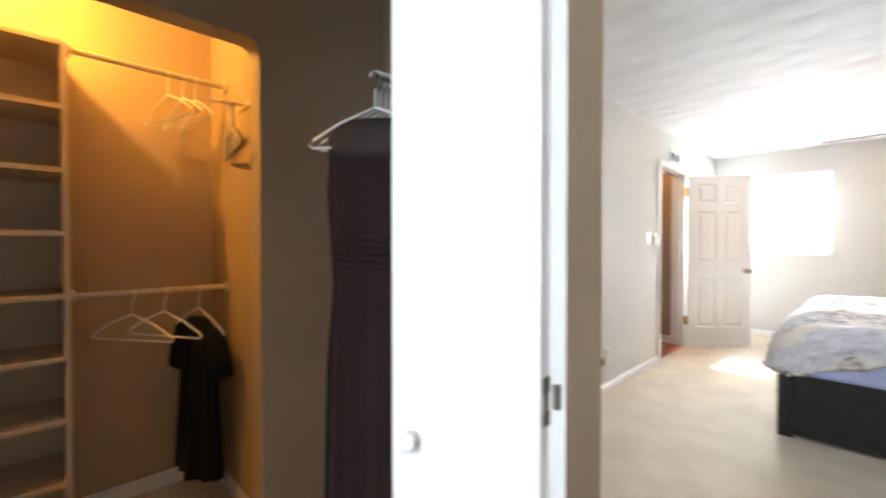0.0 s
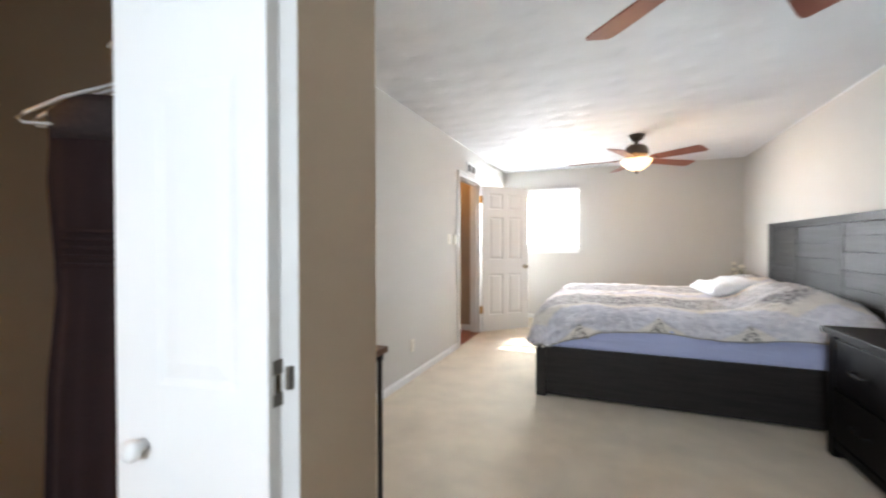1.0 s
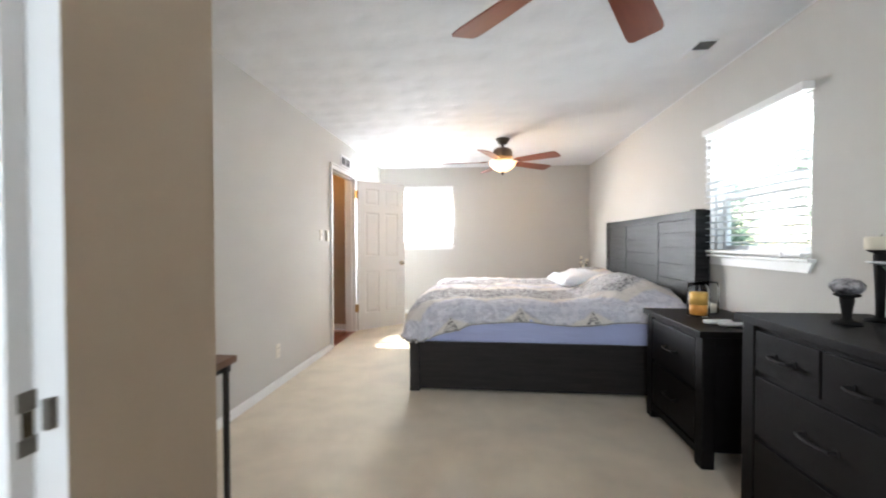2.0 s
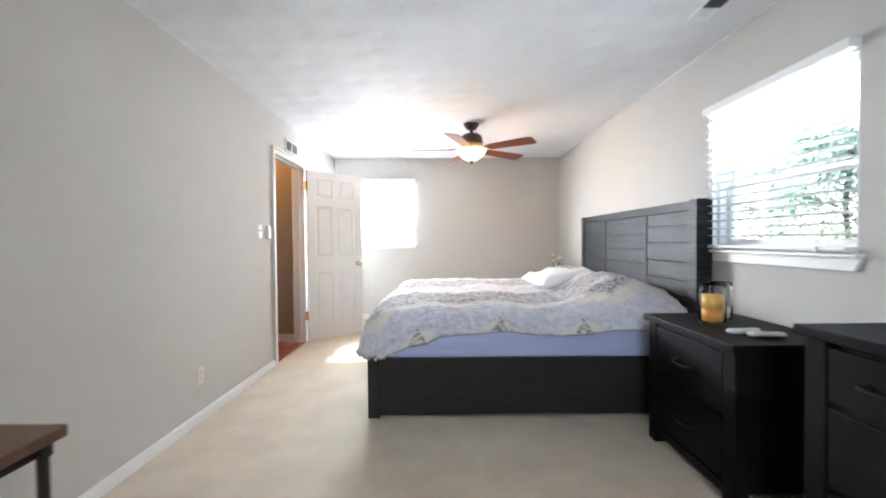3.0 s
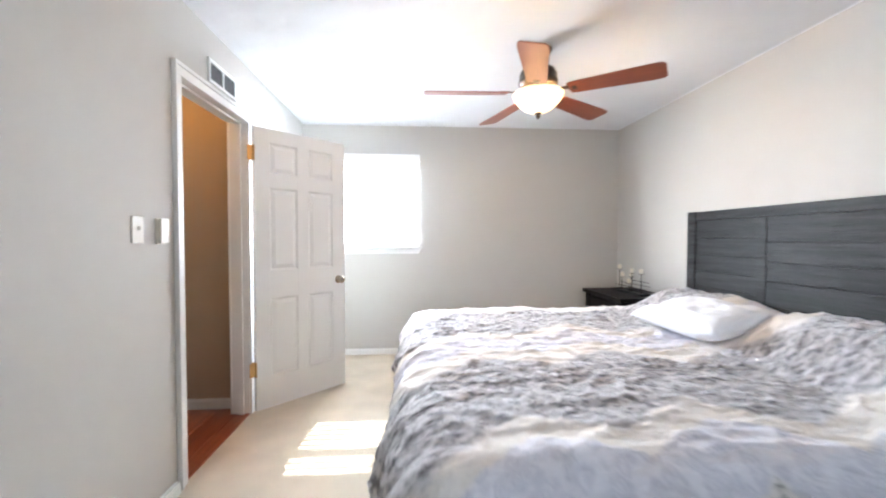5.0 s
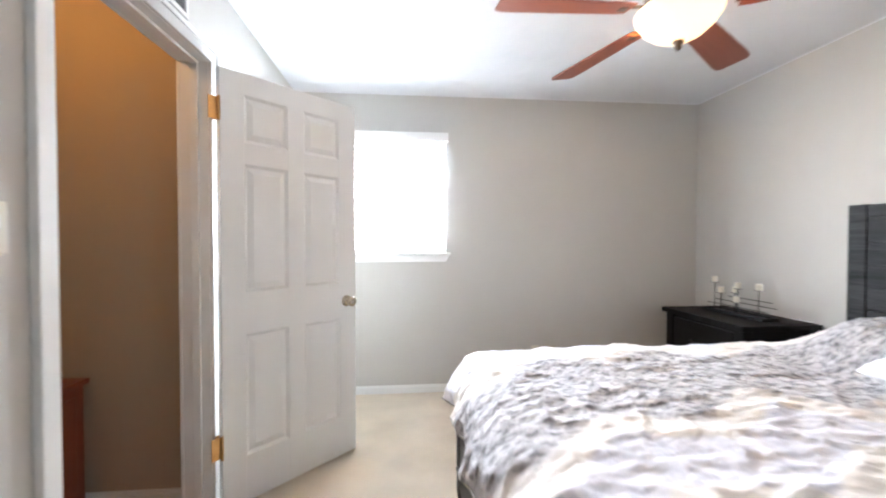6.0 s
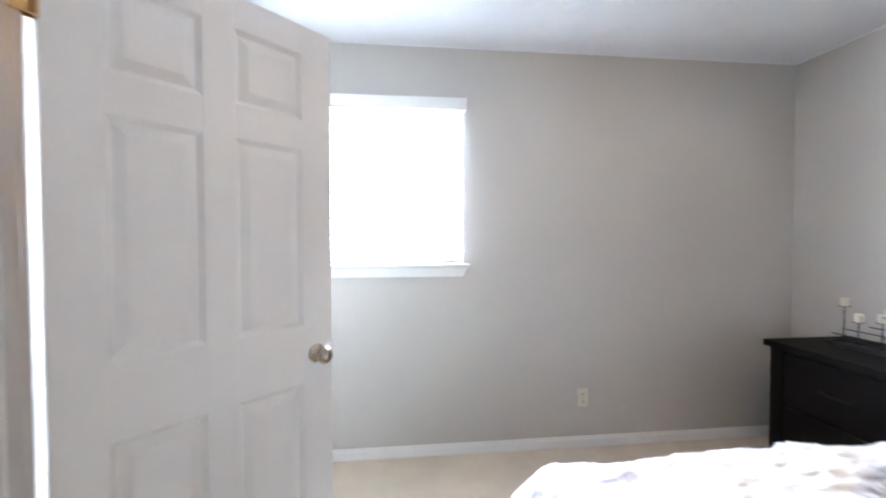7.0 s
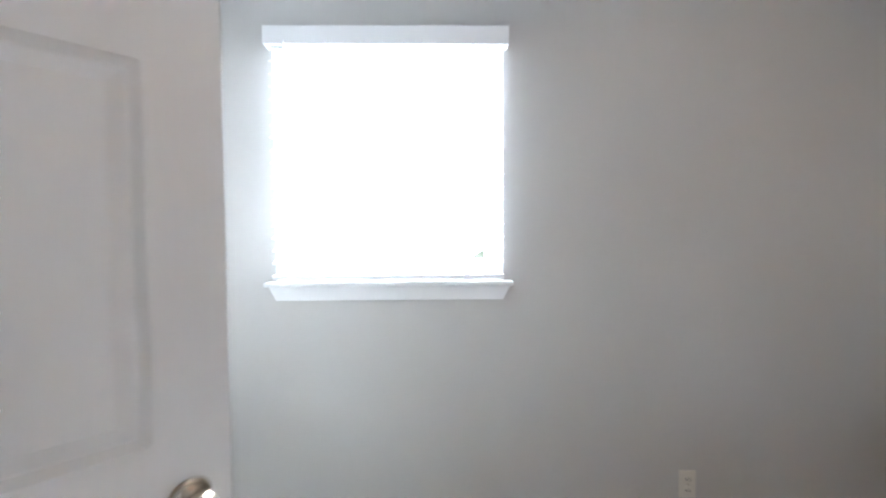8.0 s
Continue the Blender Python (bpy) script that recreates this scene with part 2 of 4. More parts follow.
    re = ring.color_ramp.elements
    re[0].position, re[0].color = 0.12, (0.0, 0.0, 0.0, 1)
    re[1].position, re[1].color = 0.60, (0.0, 0.0, 0.0, 1)
    for p, g in ((0.2, 0.55), (0.32, 0.1), (0.42, 0.6)):
        e = re.new(p)
        e.color = (g, g, g, 1)
    L(vor.outputs["Distance"], ring.inputs[0])
    lace = nt.nodes.new("ShaderNodeMix")
    lace.data_type = "RGBA"
    lace.inputs[7].default_value = (0.45, 0.45, 0.54, 1)
    inside_blue = math_node("MULTIPLY", math_node("GREATER_THAN", band, 0.14), math_node("LESS_THAN", band, 0.365))
    L(math_node("MULTIPLY", ring.outputs[0], math_node("ADD", math_node("MULTIPLY", inside_blue, 0.75), 0.16)), lace.inputs[0])
    L(dark.outputs[2], lace.inputs[6])
    # dark triangles along the hem, one at each turn of the zigzag
    inside = math_node("LESS_THAN", math_node("ADD", math_node("MULTIPLY", zig, 1.7), math_node("ADD", sep.outputs[1], math_node("MULTIPLY", edge, 0.07))), 0.165)
    mark = nt.nodes.new("ShaderNodeMix")
    mark.data_type = "RGBA"
    mark.inputs[7].default_value = (0.09, 0.085, 0.09, 1)
    L(math_node("MULTIPLY", inside, math_node("MULTIPLY", math_node("ADD", sharp.outputs[0], 0.15), 0.68)), mark.inputs[0])
    L(lace.outputs[2], mark.inputs[6])
    L(mark.outputs[2], b.inputs["Base Color"])
    wr = noise_node(19, 7, (0.55, 1.4, 1), 28)
    bp = nt.nodes.new("ShaderNodeBump")
    bp.inputs["Strength"].default_value, bp.inputs["Distance"].default_value = 1.0, 0.024
    L(wr, bp.inputs["Height"])
    L(bp.outputs[0], b.inputs["Normal"])
    return m


def glass(name, tint=(1, 1, 1), rough=0.0):
    m = bpy.data.materials.new(name)
    m.use_nodes = True
    b = m.node_tree.nodes["Principled BSDF"]
    b.inputs["Base Color"].default_value = (*tint, 1)
    b.inputs["Transmission Weight"].default_value = 1.0
    b.inputs["Roughness"].default_value = rough
    b.inputs["IOR"].default_value = 1.45
    return m


def glow(name, color, strength):
    m = bpy.data.materials.new(name)
    m.use_nodes = True
    b = m.node_tree.nodes["Principled BSDF"]
    b.inputs["Base Color"].default_value = (0.8, 0.75, 0.65, 1)
    b.inputs["Emission Color"].default_value = (*color, 1)
    b.inputs["Emission Strength"].default_value = strength
    return m


def slat_material():
    """White vinyl that lets some daylight through."""
    m = mat("white_vinyl_slat", (0.82, 0.83, 0.84), 0.45, var=0.03, scale=8)
    nt = m.node_tree
    tr = nt.nodes.new("ShaderNodeBsdfTranslucent")
    tr.inputs[0].default_value = (0.8, 0.82, 0.84, 1)
    mx = nt.nodes.new("ShaderNodeMixShader")
    mx.inputs[0].default_value = 0.32
    nt.links.new(nt.nodes["Principled BSDF"].outputs[0], mx.inputs[1])
    nt.links.new(tr.outputs[0], mx.inputs[2])
    nt.links.new(mx.outputs[0], nt.nodes["Material Output"].inputs[0])
    return m


def leaf_material():
    m = mat("leaf", (0.15, 0.23, 0.16), 0.55, var=0.5, scale=1.5, fine=0.2)
    nt = m.node_tree
    tr = nt.nodes.new("ShaderNodeBsdfTranslucent")
    tr.inputs[0].default_value = (0.38, 0.52, 0.40, 1)
    mx = nt.nodes.new("ShaderNodeMixShader")
    mx.inputs[0].default_value = 0.5
    nt.links.new(nt.nodes["Principled BSDF"].outputs[0], mx.inputs[1])
    nt.links.new(tr.outputs[0], mx.inputs[2])
    nt.links.new(mx.outputs[0], nt.nodes["Material Output"].inputs[0])
    return m


M_CEIL = ceiling_material()
M_DUVET = duvet_material()
M_PANE = glass("window_glass")
M_JAR = glass("clear_jar", (0.98, 0.99, 0.99))
M_JAR.node_tree.nodes["Principled BSDF"].inputs["IOR"].default_value = 1.10
M_BOWL = glow("lit_alabaster_bowl", (1.0, 0.64, 0.27), 0.5)
M_BOWL_OFF = mat("alabaster_bowl", (0.75, 0.68, 0.55), 0.4, var=0.1, scale=8)
M_SLAT = slat_material()
M_LEAF = leaf_material()
M_BULB = glow("closet_bulb_glass", (1.0, 0.6, 0.2), 20)


# ---- mesh helpers ----
def box(bm, x0, y0, z0, x1, y1, z1, bevel=0.0):
    made = bmesh.ops.create_cube(bm, size=1.0)["verts"]
    bmesh.ops.scale(bm, vec=(x1 - x0, y1 - y0, z1 - z0), verts=made)
    bmesh.ops.translate(bm, vec=((x0 + x1) / 2, (y0 + y1) / 2, (z0 + z1) / 2), verts=made)
    if bevel:
        edges = list({e for v in made for e in v.link_edges})
        bmesh.ops.bevel(bm, geom=edges, offset=bevel, segments=2, affect="EDGES", profile=0.6)


def boxes(*rows, bevel=0.0):
    bm = bmesh.new()
    for r in rows:
        box(bm, *r, bevel=bevel)
    return bm


def lathe(profile, seg=28, m=None):
    """A turned body from (radius, height) pairs."""
    bm = bmesh.new()
    rings = []
    for r, z in profile:
        rings.append([bm.verts.new((max(r, 1e-4) * math.cos(2 * math.pi * i / seg), max(r, 1e-4) * math.sin(2 * math.pi * i / seg), z)) for i in range(seg)])
    for a, c in zip(rings, rings[1:]):
        for i in range(seg):
            bm.faces.new((a[i], a[(i + 1) % seg], c[(i + 1) % seg], c[i]))
    bm.faces.new(rings[0][::-1])
    bm.faces.new(rings[-1])
    bmesh.ops.recalc_face_normals(bm, faces=bm.faces)
    if m is not None:
        bmesh.ops.transform(bm, matrix=m, verts=bm.verts)
    return bm


def tube(bm, points, r, seg=8):
    """A round rod along points."""
    pts = [Vector(p) for p in points]
    rings = []
    for i, p in enumerate(pts):
        d = (pts[min(i + 1, len(pts) - 1)] - pts[max(i - 1, 0)]).normalized()
        side = d.cross(Vector((0, 0, 1)) if abs(d.z) < 0.9 else Vector((1, 0, 0))).normalized()
        up = side.cross(d)
        rings.append([bm.verts.new(p + r * (math.cos(2 * math.pi * k / seg) * side + math.sin(2 * math.pi * k / seg) * up)) for k in range(seg)])
    for a, c in zip(rings, rings[1:]):
        for k in range(seg):
            bm.faces.new((a[k], a[(k + 1) % seg], c[(k + 1) % seg], c[k]))
    bm.faces.new(rings[0][::-1])
    bm.faces.new(rings[-1])


def tubes(*rods, seg=8):
    bm = bmesh.new()
    for points, r in rods:
        tube(bm, points, r, seg)
    bmesh.ops.recalc_face_normals(bm, faces=bm.faces)
    return bm


def mesh_of(name, bm, material, smooth=False):
    me = bpy.data.meshes.new(name)
    bm.to_mesh(me)
    bm.free()
    me.materials.append(material)
    if smooth:
        for p in me.polygons:
            p.use_smooth = True
    return me


def part(name, bm, material, parent, label="", smooth=False):
    ob = new(name, mesh_of(name, bm, material, smooth))
    ob.parent = parent
    return tagged(ob, label)


def solid(name, bm, material, label, category, kind="", group="", smooth=False):
    return tagged(new(name, mesh_of(name, bm, material, smooth)), label, category, group, kind)


def thing(name, m, label, category, group="", kind=""):
    ob = new(name)
    ob.matrix_world = m
    return tagged(ob, label, category, group, kind)


def turned(name, profile, material, parent, m=None, label="", seg=28):
    ob = part(name, lathe(profile, seg, m), material, parent, label, smooth=False)
    for p in ob.data.polygons:
        p.use_smooth = len(p.vertices) == 4
    return ob


# ---- the large structure ----
W, L, H = W0, 6.57, 2.463      # room: left wall at x 0, far wall at y L
S = -1.9                          # south wall
T = 0.14
CX, CY = 0.925, 0.885             # outer corner of the closet block
DY0, DY1, DZ = 4.287, 5.115, 2.065  # hall doorway
FX0, FX1, FZ0, FZ1 = 0.31, 1.222, 1.165, 2.088   # far window opening
RY0, RY1, RZ0, RZ1 = 2.04, 3.00, 1.125, 2.005   # right window opening

solid("floor", boxes((-0.02, S - T, -0.12, W + T, L + T, 0.0)), M_CARPET, "beige cut-pile carpet over the bedroom floor", "floor", "structure")
solid("ceiling", boxes((-1.6, S - T, H, W + T, L + T, H + 0.12)), M_CEIL, "white swirl-textured plaster ceiling", "ceiling", "structure")
solid("wall_far", boxes((-0.12, L, 0, FX0, L + T, H), (FX1, L, 0, W, L + T, H), (FX0, L, 0, FX1, L + T, FZ0), (FX0, L, FZ1, FX1, L + T, H)),
      M_WALL, "greige painted wall with a window", "wall", "structure")
solid("wall_right", boxes((W, S - T, 0, W + T, RY0, H), (W, RY1, 0, W + T, L + T, H), (W, RY0, 0, W + T, RY1, RZ0), (W, RY0, RZ1, W + T, RY1, H)),
      M_WALL, "greige painted wall behind bed and dresser", "wall", "structure")
solid("wall_left", boxes((-0.12, CY, 0, 0, DY0 - 0.02, H), (-0.12, DY1 + 0.02, 0, 0, L, H), (-0.12, DY0 - 0.02, DZ + 0.02, 0, DY1 + 0.02, H)),
      M_WALL, "greige painted wall with the hall doorway", "wall", "structure")
# south wall, behind the walk, with the window that lights the closet front
solid("wall_south", boxes((CX, S - T, 0, 1.03, S, H), (1.97, S - T, 0, W, S, H), (1.03, S - T, 0, 1.97, S, 0.95), (1.03, S - T, 2.1, 1.97, S, H)),
      M_WALL, "plain greige wall closing the room", "wall", "structure")
# closet block
OY0, OY1, OZ = -0.87, 0.42, 2.03
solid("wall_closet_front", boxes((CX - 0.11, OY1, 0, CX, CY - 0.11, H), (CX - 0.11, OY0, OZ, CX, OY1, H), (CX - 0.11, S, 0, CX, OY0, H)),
      M_WALL_WARM, "wall round the folding-door closet, tinted tan for warm bounce", "wall", "structure")
solid("wall_closet_end", boxes((-0.12, CY - 0.11, 0, CX, CY, H)), M_WALL_WARM, "end wall of the closet block, tinted tan for warm bounce", "wall", "structure")


def arched_wall():
    """The closet's inner wall with an opening whose upper corner is rounded."""
    x0, x1, y0, y1, z1, r = -0.22, -0.12, -1.25, 0.193, 2.033, 0.05
    prof = [(y1, 0.0), (y1, z1 - r)]
    prof += [(y1 - r + r * math.cos(a), z1 - r + r * math.sin(a)) for a in (radians(15 * k) for k in range(1, 7))]
    prof += [(y0, z1), (y0, H), (CY - 0.11, H), (CY - 0.11, 0.0)]
    bm = bmesh.new()
    fr = [bm.verts.new((x1, y, z)) for y, z in prof]
    bk = [bm.verts.new((x0, y, z)) for y, z in prof]
    bm.faces.new(fr)
    bm.faces.new(bk[::-1])
    for i in range(len(prof)):
        j = (i + 1) % len(prof)
        bm.faces.new((fr[j], fr[i], bk[i], bk[j]))
    box(bm, x0, S, 0, x1, y0, H)
    bmesh.ops.triangulate(bm, faces=[f for f in bm.faces if len(f.verts) > 4])
    bmesh.ops.recalc_face_normals(bm, faces=bm.faces)
    return bm


solid("wall_closet_inner", arched_wall(), M_WALL_WARM, "closet wall with a round-cornered opening, tinted tan for warm bounce", "wall", "structure")
solid("wall_closet_back", boxes((-1.09, S, 0, -0.985, 0.36, H), (-0.985, 0.25, 0, -0.22, 0.36, H), (-0.985, S - T, 0, CX, S, H)), M_CLOSET_LIT,
      "inside walls of the lit closet, bulb's orange put into the colour", "wall", "structure")
solid("floor_closet", boxes((-1.09, S, -0.12, -0.024, CY, -0.002)), M_CARPET, "beige carpet in the closet", "floor", "structure")
# hall beyond the doorway
hall_floor = solid("floor_hall", boxes((-1.5, 3.2, -0.12, -0.024, 5.4, -0.012)), M_HARDWOOD, "reddish hardwood floor of the hall", "floor", "structure")
# hall walls reuse the warm copy, lamp light carried by the colour
solid("wall_hall", boxes((-1.5, 5.23, 0, -0.12, 5.34, H), (-1.6, 3.1, 0, -1.5, 5.34, H), (-1.5, 3.1, 0, -0.12, 3.2, H)), M_WALL_WARM,
      "hall walls, lamp warmth tinted into their colour", "wall", "structure")


def skirting(name, tall, *runs, thick=0.013):
    """Runs of (x0, y0, x1, y1, nx, ny): along the wall, facing (nx, ny)."""
    bm = bmesh.new()
    for x0, y0, x1, y1, nx, ny in runs:
        for z0, z1, t in ((0.0, tall - 0.014, thick), (tall - 0.014, tall, thick - 0.004)):
            box(bm, min(x0, x1, x0 + nx * t, x1 + nx * t), min(y0, y1, y0 + ny * t, y1 + ny * t), z0,
                max(x0, x1, x0 + nx * t, x1 + nx * t), max(y0, y1, y0 + ny * t, y1 + ny * t), z1, bevel=0.002)
    return solid(name, bm, M_WHITE, "white painted wooden baseboard along the wall", "baseboard", "structure")


skirting("baseboard", 0.058, (0, CY, 0, DY0 - 0.085, 1, 0), (0, DY1 + 0.085, 0, L, 1, 0), thick=0.028)
skirting("baseboard_far", 0.066, (0.029, L, W - 0.014, L, 0, -1))
skirting("baseboard_right", 0.076, (W, S, W, L - 0.014, -1, 0))
skirting("baseboard_hall", 0.076, (-1.5, 5.23, -0.12, 5.23, 0, -1))
skirting("baseboard_closet", 0.076, (-0.985, S, -0.985, 0.25, 1, 0), (-0.97, 0.25, -0.22, 0.25, 0, -1), (CX, OY1 + 0.02, CX, CY, 1, 0))


solid("trim_ceiling", boxes((W - 0.005, S, H - 0.007, W, L, H), (0, L - 0.005, H - 0.006, W - 0.005, L, H), bevel=0.0015), M_CEIL, "thin white bead where wall meets ceiling", "trim", "structure")


# ---- hall doorway and its door ----
def doorway():
    trim = thing("door_trim", pose(0, 0, 0), "white painted casing round the hall doorway", "door frame", kind="structure")
    c = 0.065
    for x0, x1 in ((0.0, 0.016), (-0.136, -0.12)):
        o = 0.009 if x0 >= 0 else -0.009
        for nm, r in (("side_casing", (x0, DY0 - c, 0, x1, DY0, DZ)), ("side_casing", (x0, DY1, 0, x1, DY1 + c, DZ)), ("head_casing", (x0, DY0 - c, DZ, x1, DY1 + c, DZ + c))):
            bm = boxes(r, bevel=0.004)
            x, y, z, X, Y, Z = r
            if nm == "head_casing":
                box(bm, x + o, y, Z - 0.02, X + o, Y, Z, bevel=0.003)
            else:
                yy = (y, y + 0.018) if y < 4.5 else (Y - 0.018, Y)
                box(bm, x + o, yy[0], z, X + o, yy[1], Z + 0.045, bevel=0.003)
            part(nm, bm, M_WHITE, trim)
    part("jamb", boxes((-0.12, DY0 - 0.02, 0, 0, DY0, DZ), bevel=0.001), M_WHITE, trim)
    part("jamb", boxes((-0.12, DY1, 0, 0, DY1 + 0.02, DZ), bevel=0.001), M_WHITE, trim)
    part("head_jamb", boxes((-0.12, DY0 - 0.02, DZ, 0, DY1 + 0.02, DZ + 0.02)), M_WHITE, trim)
    part("stop", boxes((-0.075, DY0, 0, -0.04, DY0 + 0.012, DZ - 0.012), (-0.075, DY1 - 0.012, 0, -0.04, DY1, DZ - 0.012), (-0.075, DY0, DZ - 0.012, -0.04, DY1, DZ), bevel=0.002), M_WHITE, trim)
    part("threshold", boxes((-0.03, DY0, -0.01, 0.0, DY1, 0.006), bevel=0.003), M_HARDWOOD, trim)


doorway()


def raised_panel(w, h, t, rings=((0.0, 0.0004), (0.014, 0.0110), (0.018, 0.0110), (0.044, 0.0016))):
    """A moulded field on both faces: a sloped edge down to a groove, then a slope up to the field.
    Rings are (inset from the edge, depth under the face)."""
    bm = bmesh.new()
    for s in (0, 1):
        last = None
        for a, d in rings:
            y = d if s == 0 else t - d
            ring = [bm.verts.new(p) for p in ((a, y, a), (w - a, y, a), (w - a, y, h - a), (a, y, h - a))]
            if last:
                for i in range(4):
                    bm.faces.new((last[i], last[(i + 1) % 4], ring[(i + 1) % 4], ring[i]))
            last = ring
        bm.faces.new(last)
    bmesh.ops.recalc_face_normals(bm, faces=bm.faces)
    for f in bm.faces:
        if (f.normal.y > 0) == (f.calc_center_median().y < t / 2):
            f.normal_flip()
    return bm


def panelled(leaf, w, h, t, cols, rows, material):
    """Stiles and rails round an opening for each panel, and the panels in them."""
    bm = bmesh.new()
    xs = [0.0] + [v for c in cols for v in c] + [w]
    zs = [0.0] + [v for r in rows for v in r] + [h]
    for i in range(0, len(xs), 2):
        box(bm, xs[i], 0, 0, xs[i + 1], t, h, bevel=0.0025)
    for x0, x1 in cols:
        for k in range(0, len(zs), 2):
            box(bm, x0 - 0.001, 0.0005, zs[k], x1 + 0.001, t - 0.0005, zs[k + 1])
        for z0, z1 in rows:
            box(bm, x0, 0.0125, z0, x1, t - 0.0125, z1)
    body = part("leaf_frame", bm, material, leaf)
    for x0, x1 in cols:
        for z0, z1 in rows:
            p = part("panel", raised_panel(x1 - x0, z1 - z0, t), material, leaf)
            p.location = (x0, 0, z0)
    return body


def room_door():
    door = thing("door_1", pose(0.05, 5.108, 0.018, 0, 0, 45.5), "white six-panel door standing open into the bedroom", "door", kind="structure")
    panelled(door, 0.762, 2.028, 0.035, ((0.11, 0.332), (0.422, 0.645)), ((0.22, 0.80), (1.0, 1.605), (1.705, 1.93)), M_DOOR)
    k = part("door_knob", lathe([(0.033, 0), (0.033, 0.004), (0.027, 0.008), (0.012, 0.010), (0.011, 0.028), (0.02, 0.034), (0.028, 0.045), (0.029, 0.055), (0.022, 0.066), (0.008, 0.069)], 28,
                                pose(0.695, 0, 0.895, 90, 0, 0)), M_NICKEL, door, "satin nickel door knob", smooth=True)
    part("door_knob", lathe([(0.033, 0), (0.033, 0.004), (0.027, 0.008), (0.012, 0.010), (0.011, 0.028), (0.02, 0.034), (0.028, 0.045), (0.029, 0.055), (0.022, 0.066), (0.008, 0.069)], 28,
                            pose(0.695, 0.035, 0.895, -90, 0, 0)), M_NICKEL, door, "satin nickel door knob", smooth=True)
    part("latch_plate", boxes((0.754, 0.007, 0.865, 0.7565, 0.028, 0.925)), M_NICKEL, door)
    for z in (0.25, 1.79):
        bm = boxes((-0.045, 0.002, z, 0.0, 0.006, z + 0.1), (-0.02, 0.03, z, 0.02, 0.034, z + 0.1))
        tube(bm, [(-0.004, -0.006, z - 0.004), (-0.004, -0.006, z + 0.104)], 0.007)
        part("hinge", bm, M_BRASS, door, "brass butt hinge")


room_door()


# ---- folding closet door ----
def bifold():
    w, h, t = 0.328, 1.985, 0.034
    apex = Vector((1.152, 0.165, 0.03))
    door = thing("door_2", pose(*apex), "white folding closet door, folded open", "door", kind="structure")
    rows = ((0.16, 0.70), (0.945, 1.50), (1.63, 1.86))
    a = part("leading_leaf", boxes((0.0, 0.0, 0, 0.001, 0.001, 0.001)), M_BIFOLD, door)
    a.matrix_basis = pose(0, 0, 0, 0, 0, 180 + 9.5) @ pose(0, -t, 0)
    panelled_leaf(a, w, h, t, rows)
    bm = lathe([(0.012, 0), (0.012, 0.012), (0.02, 0.02), (0.021, 0.028), (0.014, 0.036), (0.003, 0.038)], 24, pose(w - 0.062, t, 0.83, -90, 0, 0))
    part("pull_knob", bm, M_WHITEPLASTIC, a, "small round white pull knob", smooth=True)
    b = part("pivot_leaf", boxes((0.0, 0.0, 0, 0.001, 0.001, 0.001)), M_BIFOLD, door)
    b.matrix_basis = pose(0.013, 0.062, 0, 0, 0, 148)
    panelled_leaf(b, w, h, t, rows)
    hg = part("hinge", boxes((-0.010, 0.040, 0.94, 0.009, 0.052, 0.982), (-0.012, 0.012, 0.972, -0.002, 0.036, 0.998), (-0.012, 0.012, 0.915, -0.002, 0.036, 0.938), bevel=0.001), M_STEEL, door, "dark folding-door hinge")
    part("hinge_leaf", boxes((-0.010, 0.013, 0.938, -0.003, 0.033, 0.972), bevel=0.001), M_NICKEL, hg, "bright worn steel leaf")


def panelled_leaf(leaf, w, h, t, rows):
    bm = bmesh.new()
    p0, p1 = 0.062, w - 0.098
    for x0, x1 in ((0.0, p0), (p1, w)):
        box(bm, x0, 0, 0, x1, t, h, bevel=0.002)
    zs = [0.0] + [v for r in rows for v in r] + [h]
    for k in range(0, len(zs), 2):
        box(bm, p0 - 0.001, 0.0004, zs[k], p1 + 0.001, t - 0.0004, zs[k + 1])
    for z0, z1 in rows:
        box(bm, p0 - 0.001, 0.0078, z0, p1 + 0.001, t - 0.0078, z1)
    leaf.data = mesh_of("leaf", bm, M_BIFOLD)
    for z0, z1 in rows:
        p = part("panel", raised_panel(p1 - p0, z1 - z0, t, ((0.0, 0.0005), (0.014, 0.003), (0.018, 0.003), (0.042, 0.001))), M_BIFOLD, leaf)
        p.location = (p0, 0, z0)


bifold()
part_track = thing("trim_closet", pose(0, 0, 0), "white trim and track of the closet opening", "trim", kind="structure")
part("side_jamb", boxes((CX - 0.115, OY1 - 0.016, 0, CX + 0.002, OY1, OZ)), M_WHITE, part_track)
part("head_jamb", boxes((CX - 0.115, OY0, OZ - 0.016, CX + 0.002, OY1 - 0.016, OZ)), M_WHITE, part_track)
part("track", boxes((CX - 0.07, OY0 + 0.016, OZ - 0.036, CX - 0.045, OY1 - 0.016, OZ - 0.016)), M_GREY, part_track)


